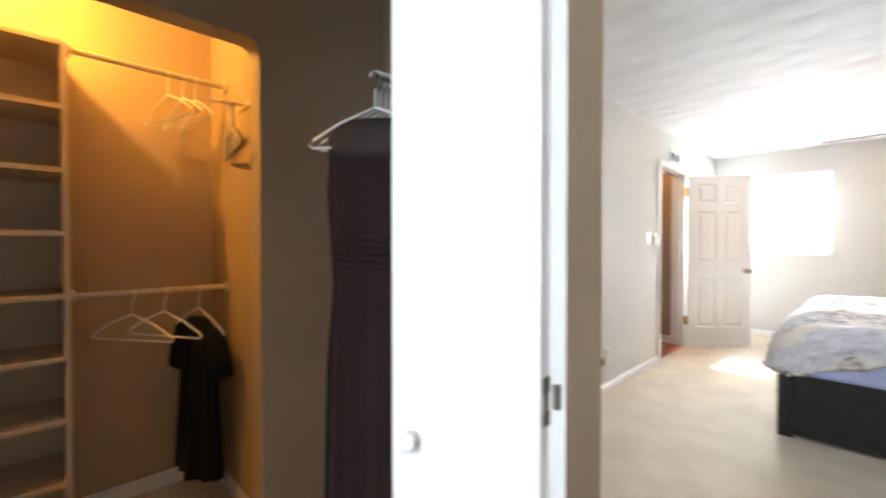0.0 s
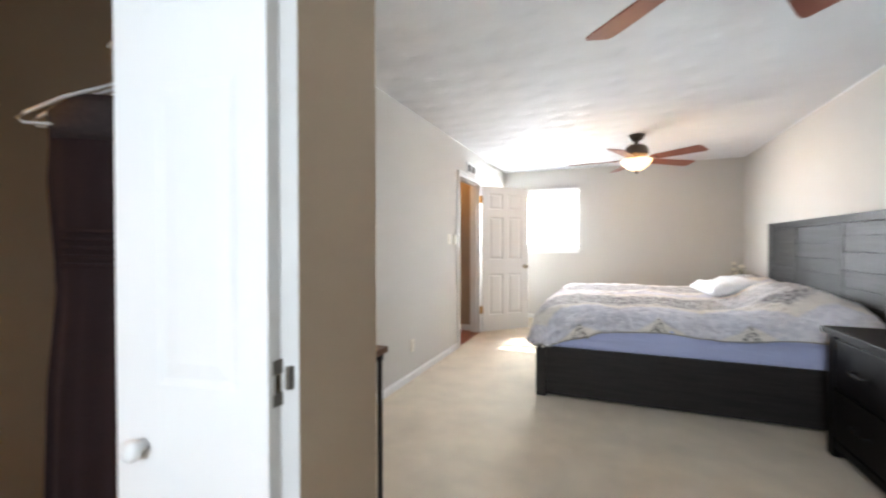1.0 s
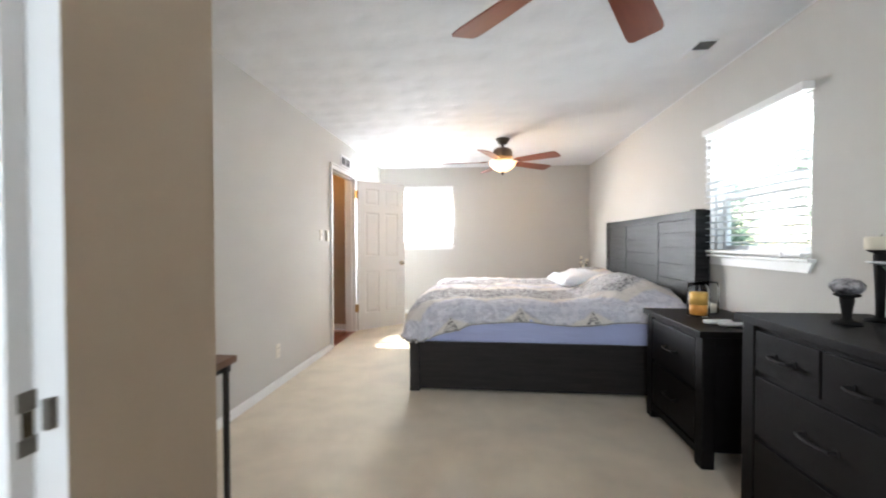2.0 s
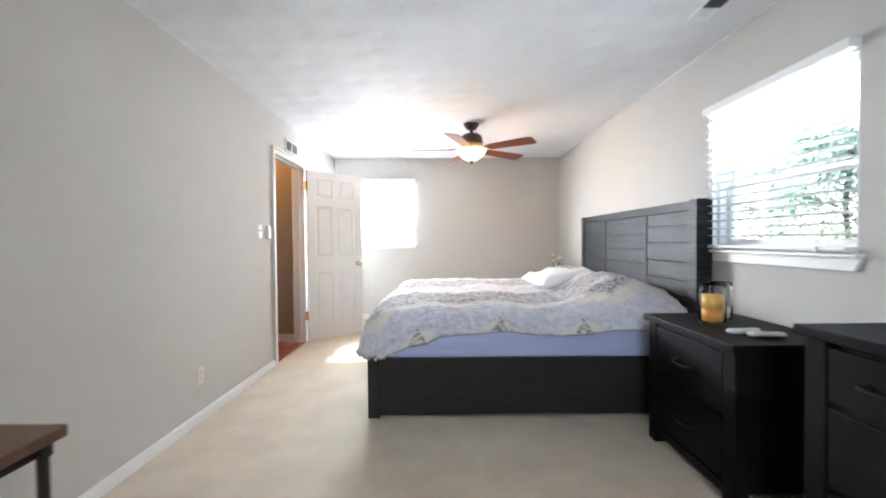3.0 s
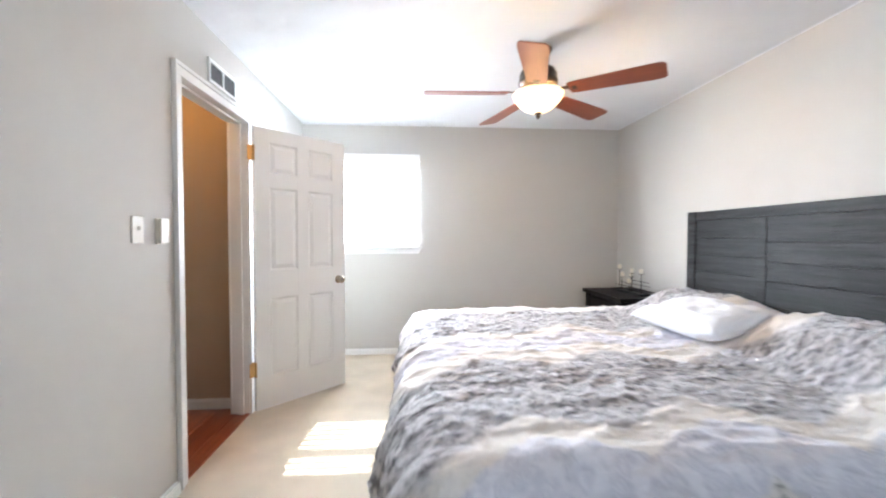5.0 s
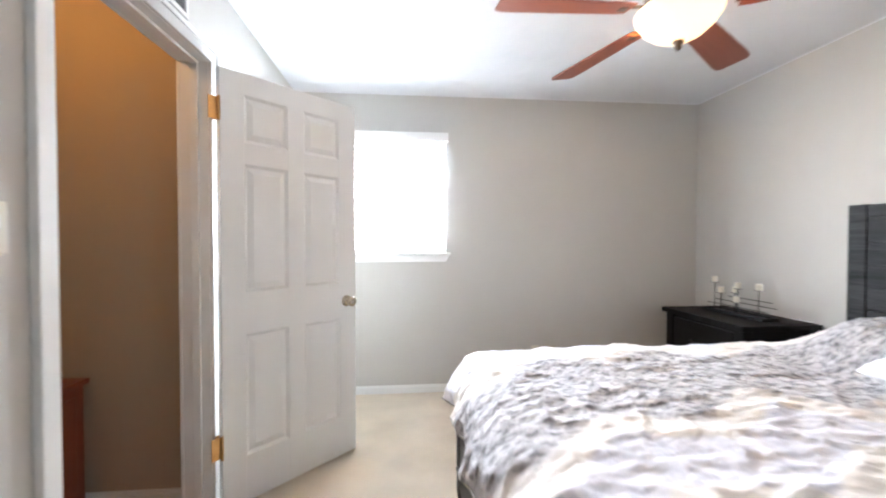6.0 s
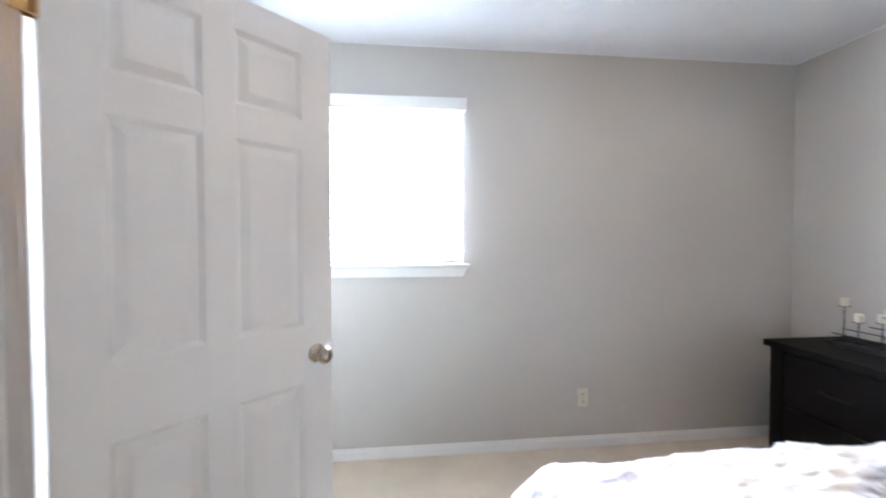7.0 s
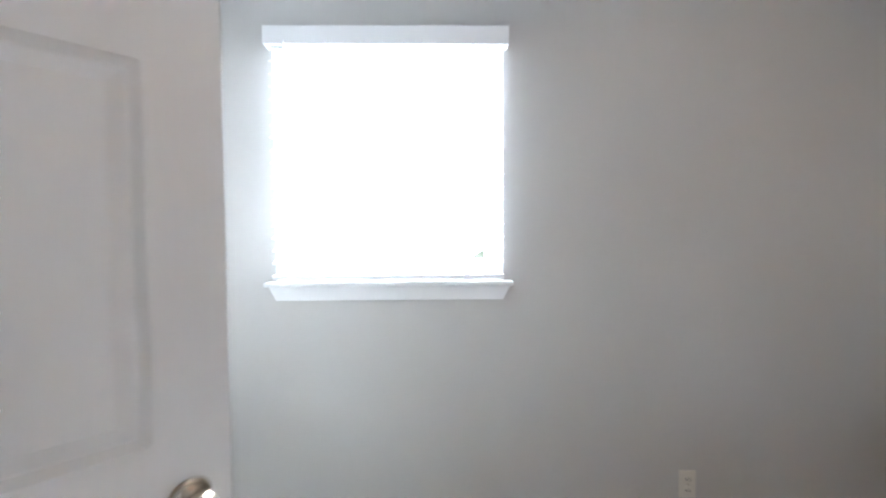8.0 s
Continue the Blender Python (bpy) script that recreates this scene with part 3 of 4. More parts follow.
# ---- windows ----
def window(name, m, w, z0, z1, label):
    """Local x along the wall, local y out of the room (0 at the inner face), opening from x 0 to w."""
    win = thing(name, m, label, "window", kind="structure")
    h = z1 - z0
    f = 0.035
    part("window_frame", boxes((0, 0.03, z0, f, 0.13, z1), (w - f, 0.03, z0, w, 0.13, z1), (f, 0.03, z1 - f, w - f, 0.13, z1), (f, 0.03, z0, w - f, 0.13, z0 + f), bevel=0.002), M_WHITE, win)
    part("reveal", boxes((0, 0.0, z0, 0.006, 0.03, z1), (w - 0.006, 0.0, z0, w, 0.03, z1), (0.006, 0.0, z1 - 0.006, w - 0.006, 0.03, z1)), M_WHITE, win)
    mid = z0 + h * 0.47
    for a, c, y in ((z0 + f, mid + 0.014, 0.075), (mid - 0.014, z1 - f, 0.102)):
        s = 0.03
        sash = part("sash", boxes((f, y, a, f + s, y + 0.026, c), (w - f - s, y, a, w - f, y + 0.026, c), (f + s, y, a, w - f - s, y + 0.026, a + s), (f + s, y, c - s, w - f - s, y + 0.026, c), bevel=0.002), M_WHITE, win)
        pane = part("pane", boxes((f + s - 0.004, y + 0.011, a + s - 0.004, w - f - s + 0.004, y + 0.015, c - s + 0.004)), M_PANE, sash)
        pane.visible_shadow = False
    e = 0.035
    part("window_sill", boxes((-e, -0.045, z0 - 0.018, w + e, 0.03, z0), bevel=0.006), M_WHITE, win)
    bm = bmesh.new()
    box(bm, -e + 0.008, -0.016, z0 - 0.075, w + e - 0.008, 0.0, z0 - 0.018)
    for v in bm.verts:
        if v.co.z < z0 - 0.06:
            v.co.x += 0.03 if v.co.x < w / 2 else -0.03
    part("apron", bm, M_WHITE, win)
    return win


def blind(m, w, z0, z1, tilt, label, lift=0.0, top=0.056, low=-0.012):
    b = thing("window_blind", m, label, "blind", "window blinds")
    part("valance", boxes((-0.012, -0.062, z1 + low, w + 0.012, -0.052, z1 + top), (-0.012, -0.052, z1 + low, -0.004, -0.002, z1 + top), (w + 0.004, -0.052, z1 + low, w + 0.012, -0.002, z1 + top), bevel=0.002),
         M_WHITE, b, "white blind valance")
    part("headrail", boxes((0.0, -0.048, z1 + 0.004, w, -0.004, z1 + top - 0.006)), M_WHITE, b)
    bm = bmesh.new()
    n = 6
    tops, bots = [], []
    for x in (0.006, w - 0.006):
        for rows, dz in ((tops, 0.0013), (bots, -0.0013)):
            rows.append([bm.verts.new((x, -0.025 + 0.05 * i / n, dz + 0.003 * (1 - (2 * i / n - 1) ** 2))) for i in range(n + 1)])
    for i in range(n):
        bm.faces.new((tops[0][i], tops[1][i], tops[1][i + 1], tops[0][i + 1]))
        bm.faces.new((bots[0][i + 1], bots[1][i + 1], bots[1][i], bots[0][i]))
        for k in (0, 1):
            bm.faces.new((tops[k][i], tops[k][i + 1], bots[k][i + 1], bots[k][i]))
    for i in (0, n):
        bm.faces.new((tops[0][i], tops[1][i], bots[1][i], bots[0][i]))
    bmesh.ops.recalc_face_normals(bm, faces=bm.faces)
    me = mesh_of("slat", bm, M_SLAT)
    pitch = 0.0485
    z = z1 - 0.018
    while z > z0 + 0.045 + lift:
        s = new("slat", me)
        s.parent = b
        s.matrix_basis = pose(0, -0.027, z, tilt + random.uniform(-1.2, 1.2))
        z -= pitch
    part("bottom_rail", boxes((0.004, -0.052, z0 + 0.012 + lift, w - 0.004, -0.002, z0 + 0.03 + lift), bevel=0.004), M_WHITE, b)
    part("rail_clip", boxes((w - 0.16, -0.058, z0 + 0.008 + lift, w - 0.14, -0.052, z0 + 0.034 + lift)), M_WHITEPLASTIC, b)
    for x in (0.13, w - 0.13):
        part("ladder_cord", tubes(([(x, -0.0535, z0 + 0.03 + lift), (x, -0.0535, z1)], 0.0012), ([(x, -0.001, z0 + 0.03 + lift), (x, -0.001, z1)], 0.0012), seg=5), M_WHITEPLASTIC, b)
    part("tilt_wand", tubes(([(0.07, -0.066, z1 - 0.5), (0.068, -0.064, z1)], 0.004), seg=6), M_WHITEPLASTIC, b)
    return b


far_m = pose(FX0, L, 0)
window("window_1", far_m, FX1 - FX0, FZ0, FZ1, "white sash window over the far wall, full of daylight")
blind(far_m, FX1 - FX0, FZ0, FZ1, 17, "white slatted blind, slats tilted to the glaring sun")
right_m = pose(W, RY1, 0, 0, 0, -90)
window("window_2", right_m, RY1 - RY0, RZ0, RZ1, "white sash window looking onto green trees")
blind(right_m, RY1 - RY0, RZ0, RZ1, -9, "white slatted blind with its slats open", top=0.046, low=0.004)
window("window_3", pose(1.97, S, 0, 0, 0, 180), 0.94, 0.95, 2.1, "plain white sash window in the south wall")


# ---- wall fittings ----
def outlet(m, label):
    o = thing("wall_outlet", m, label, "outlet", "wall outlets")
    part("cover_plate", boxes((-0.035, -0.006, -0.058, 0.035, 0, 0.058), bevel=0.003), M_PLASTIC, o)
    for z in (-0.024, 0.024):
        s = part("socket", boxes((-0.017, -0.009, z - 0.016, 0.017, -0.006, z + 0.016), bevel=0.002), M_PLASTIC, o)
        part("slot", boxes((-0.008, -0.0095, z - 0.005, -0.005, -0.0088, z + 0.006), (0.005, -0.0095, z - 0.005, 0.008, -0.0088, z + 0.006)), M_SLOT, s)
    part("screw", lathe([(0.003, 0), (0.002, 0.001)], 10, pose(0, -0.006, 0, 90)), M_NICKEL, o)


outlet(pose(0, 3.018, 0.297, 0, 0, 90), "ivory double socket in the long greige wall")
outlet(pose(1.985, L, 0.312), "ivory double socket under the far window's wall")

sw = thing("light_switch", pose(0, 3.957, 1.293, 0, 0, 90), "ivory toggle light switch beside the doorway", "switch")
part("cover_plate", boxes((-0.036, -0.006, -0.058, 0.036, 0, 0.058), bevel=0.003), M_PLASTIC, sw)
part("toggle", boxes((-0.005, -0.018, -0.004, 0.005, -0.006, 0.014), bevel=0.002), M_PLASTIC, sw)
fc = thing("fan_control", pose(0, 4.113, 1.287, 0, 0, 90), "white wall-mounted remote beside the doorway", "remote")
part("cradle", boxes((-0.036, -0.010, -0.06, 0.036, 0, 0.06), bevel=0.003), M_PLASTIC, fc)
part("body", boxes((-0.031, -0.026, -0.055, 0.031, -0.010, 0.058), bevel=0.004), M_PLASTIC, fc)
part("button", boxes((-0.012, -0.0275, 0.0, 0.012, -0.026, 0.03), bevel=0.0005), M_WHITEPLASTIC, fc)


def grille(name, m, w, h, n, label, dark):
    g = thing(name, m, label, "vent")
    b = 0.02
    part("backing", boxes((b, -0.004, b, w - b, -0.002, h - b)), M_SLOT, g)
    part("frame", boxes((0, -0.012, 0, w, 0, b), (0, -0.012, h - b, w, 0, h), (0, -0.012, b, b, 0, h - b), (w - b, -0.012, b, w, 0, h - b), (w / 2 - 0.009, -0.011, b, w / 2 + 0.009, 0, h - b), bevel=0.002), M_WHITE, g)
    for half in (0, 1):
        x0, x1 = (b, w / 2 - 0.009) if half == 0 else (w / 2 + 0.009, w - b)
        bm = boxes((x0, -0.006, -0.0008, x1, 0.006, 0.0008))
        me = mesh_of("louver", bm, M_GREY if dark else M_WHITE)
        for k in range(n):
            s = new("louver", me)
            s.parent = g
            s.matrix_basis = pose(0, -0.008, b + (k + 0.5) * (h - 2 * b) / n, 40)
    return g


grille("air_vent", pose(0, 4.575, 2.152, 0, 0, 90), 0.36, 0.138, 9, "white metal return-air grille above the doorway", True)


def ceiling_vent():
    """Register in the ceiling: two banks of louvres that throw opposite ways."""
    w, h, b = 0.115, 0.25, 0.008
    g = thing("ceiling_vent", pose(3.065, 2.415, H), "small two-bank louvred vent in the ceiling, banks coloured as shaded and lit", "vent")
    part("backing", boxes((b, b, -0.003, w - b, h - b, -0.001)), M_SLOT, g)
    part("frame", boxes((0, 0, -0.008, w, b, 0), (0, h - b, -0.008, w, h, 0), (0, b, -0.008, b, h - b, 0), (w - b, b, -0.008, w, h - b, 0), (b, h / 2 - 0.006, -0.008, w - b, h / 2 + 0.006, 0), bevel=0.0015), M_CEIL, g)
    # same louvre twice: grey for the shaded bank, white for the lit one
    me = mesh_of("louver", boxes((b, -0.0065, -0.0008, w - b, 0.0065, 0.0008)), M_GREY)
    pale = mesh_of("louver", boxes((b, -0.0065, -0.0008, w - b, 0.0065, 0.0008)), M_WHITE)
    for k in range(10):
        for y, tip, mesh in ((b + 0.0055 + 0.0105 * k, 55, me), (h / 2 + 0.0115 + 0.0105 * k, -35, pale)):
            s = new("louver", mesh)
            s.parent = g
            s.matrix_basis = pose(0, y, -0.008, tip)


ceiling_vent()


# ---- ceiling fans ----
def ceiling_fan(m, turn, lit, label):
    f = thing("ceiling_fan", m, label, "ceiling fan", "ceiling fans")
    turned("canopy", [(0.085, 0), (0.085, -0.012), (0.075, -0.03), (0.055, -0.062), (0.03, -0.075)], M_BRONZE, f)
    turned("downrod", [(0.018, -0.07), (0.018, -0.13)], M_BRONZE, f, seg=16)
    turned("motor_housing", [(0.03, -0.105), (0.075, -0.115), (0.105, -0.135), (0.12, -0.165), (0.12, -0.2), (0.125, -0.205), (0.125, -0.222), (0.1, -0.24), (0.07, -0.252)], M_BRONZE, f)
    turned("light_fitter", [(0.07, -0.25), (0.068, -0.256), (0.05, -0.262), (0.045, -0.30), (0.02, -0.304)], M_BRONZE, f)
    prof = [(0.153, -0.278), (0.162, -0.286), (0.157, -0.306), (0.130, -0.345), (0.092, -0.378), (0.050, -0.399), (0.02, -0.404)]
    inner = [(r - 0.006 if r > 0.03 else r, z + 0.005) for r, z in prof[::-1]]
    bowl = turned("light_bowl", prof + inner, M_BOWL if lit else M_BOWL_OFF, f, label="frosted glass light bowl" + (", lit" if lit else ""))
    bowl.visible_shadow = not lit
    turned("finial", [(0.022, -0.402), (0.022, -0.41), (0.012, -0.418), (0.016, -0.428), (0.008, -0.438), (0.003, -0.443)], M_BRONZE, f, seg=16)
    # blade: rounded board, narrow at the root
    out = [(0.20, 0.055), (0.24, 0.062), (0.66, 0.080), (0.71, 0.076), (0.73, 0.060)]
    prof2 = [(x, y) for x, y in out] + [(x, -y) for x, y in out[::-1]]
    bm = bmesh.new()
    up = [bm.verts.new((x, y, 0.003)) for x, y in prof2]
    dn = [bm.verts.new((x, y, -0.003)) for x, y in prof2]
    bm.faces.new(up)
    bm.faces.new(dn[::-1])
    for i in range(len(prof2)):
        j = (i + 1) % len(prof2)
        bm.faces.new((up[j], up[i], dn[i], dn[j]))
    bmesh.ops.recalc_face_normals(bm, faces=bm.faces)
    blade = mesh_of("blade", bm, M_BLADE)
    iron = mesh_of("blade_iron", boxes((0.1, -0.014, 0.003, 0.2, 0.014, 0.01), (0.19, -0.04, 0.003, 0.255, 0.04, 0.008), (0.215, -0.02, -0.006, 0.245, 0.02, 0.004), bevel=0.002), M_BRONZE)
    for k in range(5):
        b = new("blade", blade)
        b.parent = f
        b.matrix_basis = pose(0, 0, -0.28, 0, 0, turn + 72 * k) @ pose(0, 0, 0, -12, 0.6, 0)
        i = new("blade_iron", iron)
        i.parent = b


ceiling_fan(pose(1.968, 4.735, H), -37.0, True, "bronze ceiling fan with cherry blades and lit bowl")
ceiling_fan(pose(2.115, 1.10, H), 131, False, "bronze ceiling fan with cherry blades, light off")


# ---- bed ----
BX0, BX1, BY0, BY1 = 1.135, 3.33, 3.005, 5.20


def bed():
    b = thing("bed", pose(0, 0, 0), "dark espresso wooden king bed with storage footboard", "bed")
    for y in (BY0, BY1 - 0.075):
        part("post", boxes((BX0, y, 0, BX0 + 0.08, y + 0.075, 0.425), bevel=0.005), M_BEDWOOD, b)
    for y in (BY0 + 0.012, BY1 - 0.052):
        part("side_rail", boxes((BX0 + 0.08, y, 0.02, BX1, y + 0.04, 0.405), bevel=0.004), M_BEDWOOD, b)
    foot = part("footboard", boxes((BX0 + 0.012, BY0 + 0.075, 0.03, BX0 + 0.05, BY1 - 0.075, 0.41), bevel=0.004), M_BEDWOOD, b)
    n = 3
    w = (BY1 - BY0 - 0.15) / n
    for i in range(n):
        y = BY0 + 0.075 + i * w
        d = part("drawer", boxes((BX0 + 0.002, y + 0.02, 0.07, BX0 + 0.012, y + w - 0.02, 0.37), bevel=0.003), M_BEDWOOD, b)
        for yy in (y + w * 0.25, y + w * 0.75):
            part("handle", tubes(([(BX0 + 0.004, yy - 0.05, 0.23), (BX0 - 0.022, yy - 0.05, 0.23), (BX0 - 0.022, yy + 0.05, 0.23), (BX0 + 0.004, yy + 0.05, 0.23)], 0.006), seg=6), M_BLACK, d)
    hb = part("headboard", boxes((BX1 + 0.012, BY0 - 0.03, 0.0, BX1 + 0.075, BY1 + 0.02, 1.452), bevel=0.003), M_HEADWOOD, b)
    # frame round three fields of planks
    y0, y1 = BY0 - 0.04, BY1 + 0.03
    m1, m2 = 3.69, 4.545
    fr = [(BX1 - 0.01, y0, 0, BX1 + 0.095, y0 + 0.09, 1.462), (BX1 - 0.004, y1 - 0.09, 0, BX1 + 0.09, y1, 1.458),
          (BX1, m1 - 0.04, 0.4, BX1 + 0.02, m1 + 0.04, 1.39), (BX1, m2 - 0.04, 0.4, BX1 + 0.02, m2 + 0.04, 1.39)]
    for r in fr:
        part("stile", boxes(r, bevel=0.004), M_HEADWOOD, hb)
    part("top_rail", boxes((BX1, y0 + 0.09, 1.39, BX1 + 0.02, y1 - 0.09, 1.455), bevel=0.004), M_HEADWOOD, hb)
    for a, c in ((y0 + 0.09, m1 - 0.0405), (m1 + 0.0405, m2 - 0.0405), (m2 + 0.0405, y1 - 0.09)):
        z = 1.388
        for k in range(7):
            hgt = 0.128 + random.uniform(-0.03, 0.03)
            part("plank", boxes((BX1 + 0.002 + random.uniform(0, 0.0035), a, z - hgt + 0.006, BX1 + 0.0145, c, z), bevel=0.003), M_HEADWOOD, hb)
            z -= hgt
    return b


bed()


def soft_block(x0, y0, z0, x1, y1, z1, r, amp, nx=70, ny=70):
    """A sagging soft slab with rounded edges."""
    bm = bmesh.new()
    box(bm, x0, y0, z0, x1, y1, z1)
    bmesh.ops.bevel(bm, geom=bm.edges[:], offset=r, segments=5, affect="EDGES", profile=0.5)
    bmesh.ops.subdivide_edges(bm, edges=[e for e in bm.edges if e.calc_length() > 0.3], cuts=24, use_grid_fill=True)
    for v in bm.verts:
        k = noise.fractal(v.co * 3.0, 1.0, 2.0, 3) * amp
        v.co += Vector((0.3, 0.6, 1)) * k
    return bm


solid("mattress", soft_block(BX0 + 0.06, BY0 + 0.03, 0.36, BX1 - 0.01, BY1 - 0.03, 0.685, 0.07, 0.006), M_SHEET,
      "thick mattress in a lavender-blue fitted sheet on the bed", "mattress", smooth=True)


def duvet():
    """Cloth laid over the mattress: folded down round the foot and both sides."""
    top = 0.735
    x0, x1, y0, y1 = 1.28, 3.30, 3.125, 5.085
    nx, ny = 230, 250
    bm = bmesh.new()
    uvl = bm.loops.layers.uv.new("UVMap")
    rows = []
    ua, ub = x0 - 0.45, x1
    va, vb = y0 - 0.42, y1 + 0.40
    for i in range(nx + 1):
        row = []
        for j in range(ny + 1):
            fu, fv = i / nx, j / ny
            short = min(1, max(0, (fv - 0.17) / 0.25))
            a0 = ua + 0.03 * noise.noise((0, fv * 9, 3.3)) + 0.12 * short * short * (3 - 2 * short)
            along = fu
            # the near hem rises towards the headboard and waves
            lift = 0.175 * min(1, max(0, (along - 0.12) / 0.2)) + 0.014 * math.sin(along * 17) * min(1, along * 3) + 0.03 * along
            a = a0 + (ub - a0) * fu
            b0 = va + lift
            b = b0 + (vb - b0) * fv
            ox = max(0.0, x0 - a)
            oy = max(0.0, y0 - b) if b < y0 else max(0.0, b - y1)
            o = math.hypot(ox, oy)
            k = o
            r = 0.105 + 0.085 * ox / max(k, 1e-6)
            if o > 0.34:
                o = 0.34 + 0.07 * math.tanh((o - 0.34) / 0.07)
            px, py = max(a, x0), min(max(b, y0), y1)
            z = top
            nrm = Vector((0, 0, 1))
            if o > 0:
                d = Vector((-ox, -oy if b < y0 else oy)) / k
                ang = min(o / r, math.pi / 2)
                out = r * math.sin(ang)
                drop = r * (1 - math.cos(ang)) + max(0.0, o - r * math.pi / 2)
                corner = min(ox, oy) / max(k, 1e-6)
                out += max(0.0, o - r * math.pi / 2) / 0.3 * (0.03 * (0.3 + corner) + 0.03 * ox / k * math.exp(-((b - y0 + 0.1) / 0.4) ** 2))
                px, py, z = px + d.x * out, py + d.y * out, top - drop
                nrm = Vector((d.x * math.sin(ang), d.y * math.sin(ang), math.cos(ang)))
            # pillows under the cloth at the head
            head = min(1, max(0, (a - 2.55) / 0.40))
            head = head * head * (3 - 2 * head)
            fall = 1 - 0.55 * min(1, max(0, (a - 3.08) / 0.2))
            mid = math.exp(-((b - 4.1) / 0.13) ** 2)
            side = min(1, max(0, (b - y0 + 0.02) / 0.25)) * min(1, max(0, (y1 + 0.02 - b) / 0.25))
            z += 0.17 * head * fall * side * (1 - 0.22 * mid)
            # wrinkles: long folds, crumples, and fine creases
            p = Vector((a, b, 0))
            w = 0.016 * noise.fractal(Vector((a * 1.5, b * 2.3, 1.7)), 1.0, 2.0, 3)
            ridge = 1 - abs(noise.noise(Vector((a * 2.8 + 0.5 * b, b * 8.5 - a, 9.1))))
            w += 0.009 * ridge ** 9
            ridge2 = 1 - abs(noise.noise(Vector((a * 7 - b * 3, b * 8 + a * 4, 4.2))))
            w += 0.009 * ridge2 ** 9
            ridge3 = 1 - abs(noise.noise(Vector((a * 11 + b * 9, b * 15 - a * 8, 6.6))))
            w += 0.003 * ridge3 ** 6
            w += 0.003 * noise.fractal(Vector((a * 14, b * 14, 0.3)), 1.0, 2.0, 3)
            if o > r:
                hang = min(1, (o - r) / 0.16)
                crease = 1 - abs(noise.noise(Vector((px * 5.5 - z * 5, py * 5.5 - z * 4, 2.9))))
                w += (0.015 * math.sin((px - py) * 15 + 6 * noise.noise(p * 2.2)) + 0.036 * crease ** 5 - 0.010) * hang
            row.append((bm.verts.new(Vector((px, py, z)) + nrm * w), (a, b - b0 + 0.02)))
        rows.append(row)
    for i in range(nx):
        for j in range(ny):
            q = (rows[i][j], rows[i + 1][j], rows[i + 1][j + 1], rows[i][j + 1])
            f = bm.faces.new([v for v, _ in q])
            f.smooth = True
            for l, (_, t) in zip(f.loops, q):
                l[uvl].uv = t
    hems = ([v[0].co.copy() for v in (row[0] for row in rows)], [v.co.copy() for v, _ in rows[0]], [v[0].co.copy() for v in (row[-1] for row in rows)])
    ob = solid("duvet", bm, M_DUVET, "rumpled duvet with grey, cream and pale blue print", "duvet")
    for p in ob.data.polygons:
        p.use_smooth = True
    for line in hems:
        part("hem", tubes((line[::3], 0.0045), seg=6), M_HEM, ob, "grey turned hem", smooth=True)
    mod = ob.modifiers.new("thickness", "SOLIDIFY")
    mod.thickness, mod.offset = 0.022, -1
    return ob


duvet()


def pillow(m, w, d, h, label, material):
    bm = bmesh.new()
    n = 36
    grid = {}
    for s in (1, -1):
        for i in range(n + 1):
            for j in range(n + 1):
                u, v = 2 * i / n - 1, 2 * j / n - 1
                if s == -1 and (i in (0, n) or j in (0, n)):
                    grid[s, i, j] = grid[1, i, j]
                    continue
                puff = ((1 - u ** 6) * (1 - v ** 6)) ** 0.5 * (0.75 + 0.25 * (1 - u * u) * (1 - v * v))
                k = 1 - 0.05 * (1 - abs(u * v))
                co = Vector((u * w / 2 * k, v * d / 2 * k, s * h / 2 * puff))
                co.z += 0.022 * noise.fractal(Vector((u * 1.6, v * 1.6, s * 3.0)), 1.0, 2.0, 4) * (0.3 + puff)
                grid[s, i, j] = bm.verts.new(co)
    for s in (1, -1):
        for i in range(n):
            for j in range(n):
                q = [grid[s, i, j], grid[s, i + 1, j], grid[s, i + 1, j + 1], grid[s, i, j + 1]]
                bm.faces.new(q if s == 1 else q[::-1])
    ob = solid("pillow", bm, material, label, "pillow", smooth=True)
    ob.matrix_world = m
    return ob


pillow(pose(2.71, 4.22, 0.835, 0, -8, 10), 0.43, 0.57, 0.15, "soft white pillow lying on the duvet", M_PILLOW)


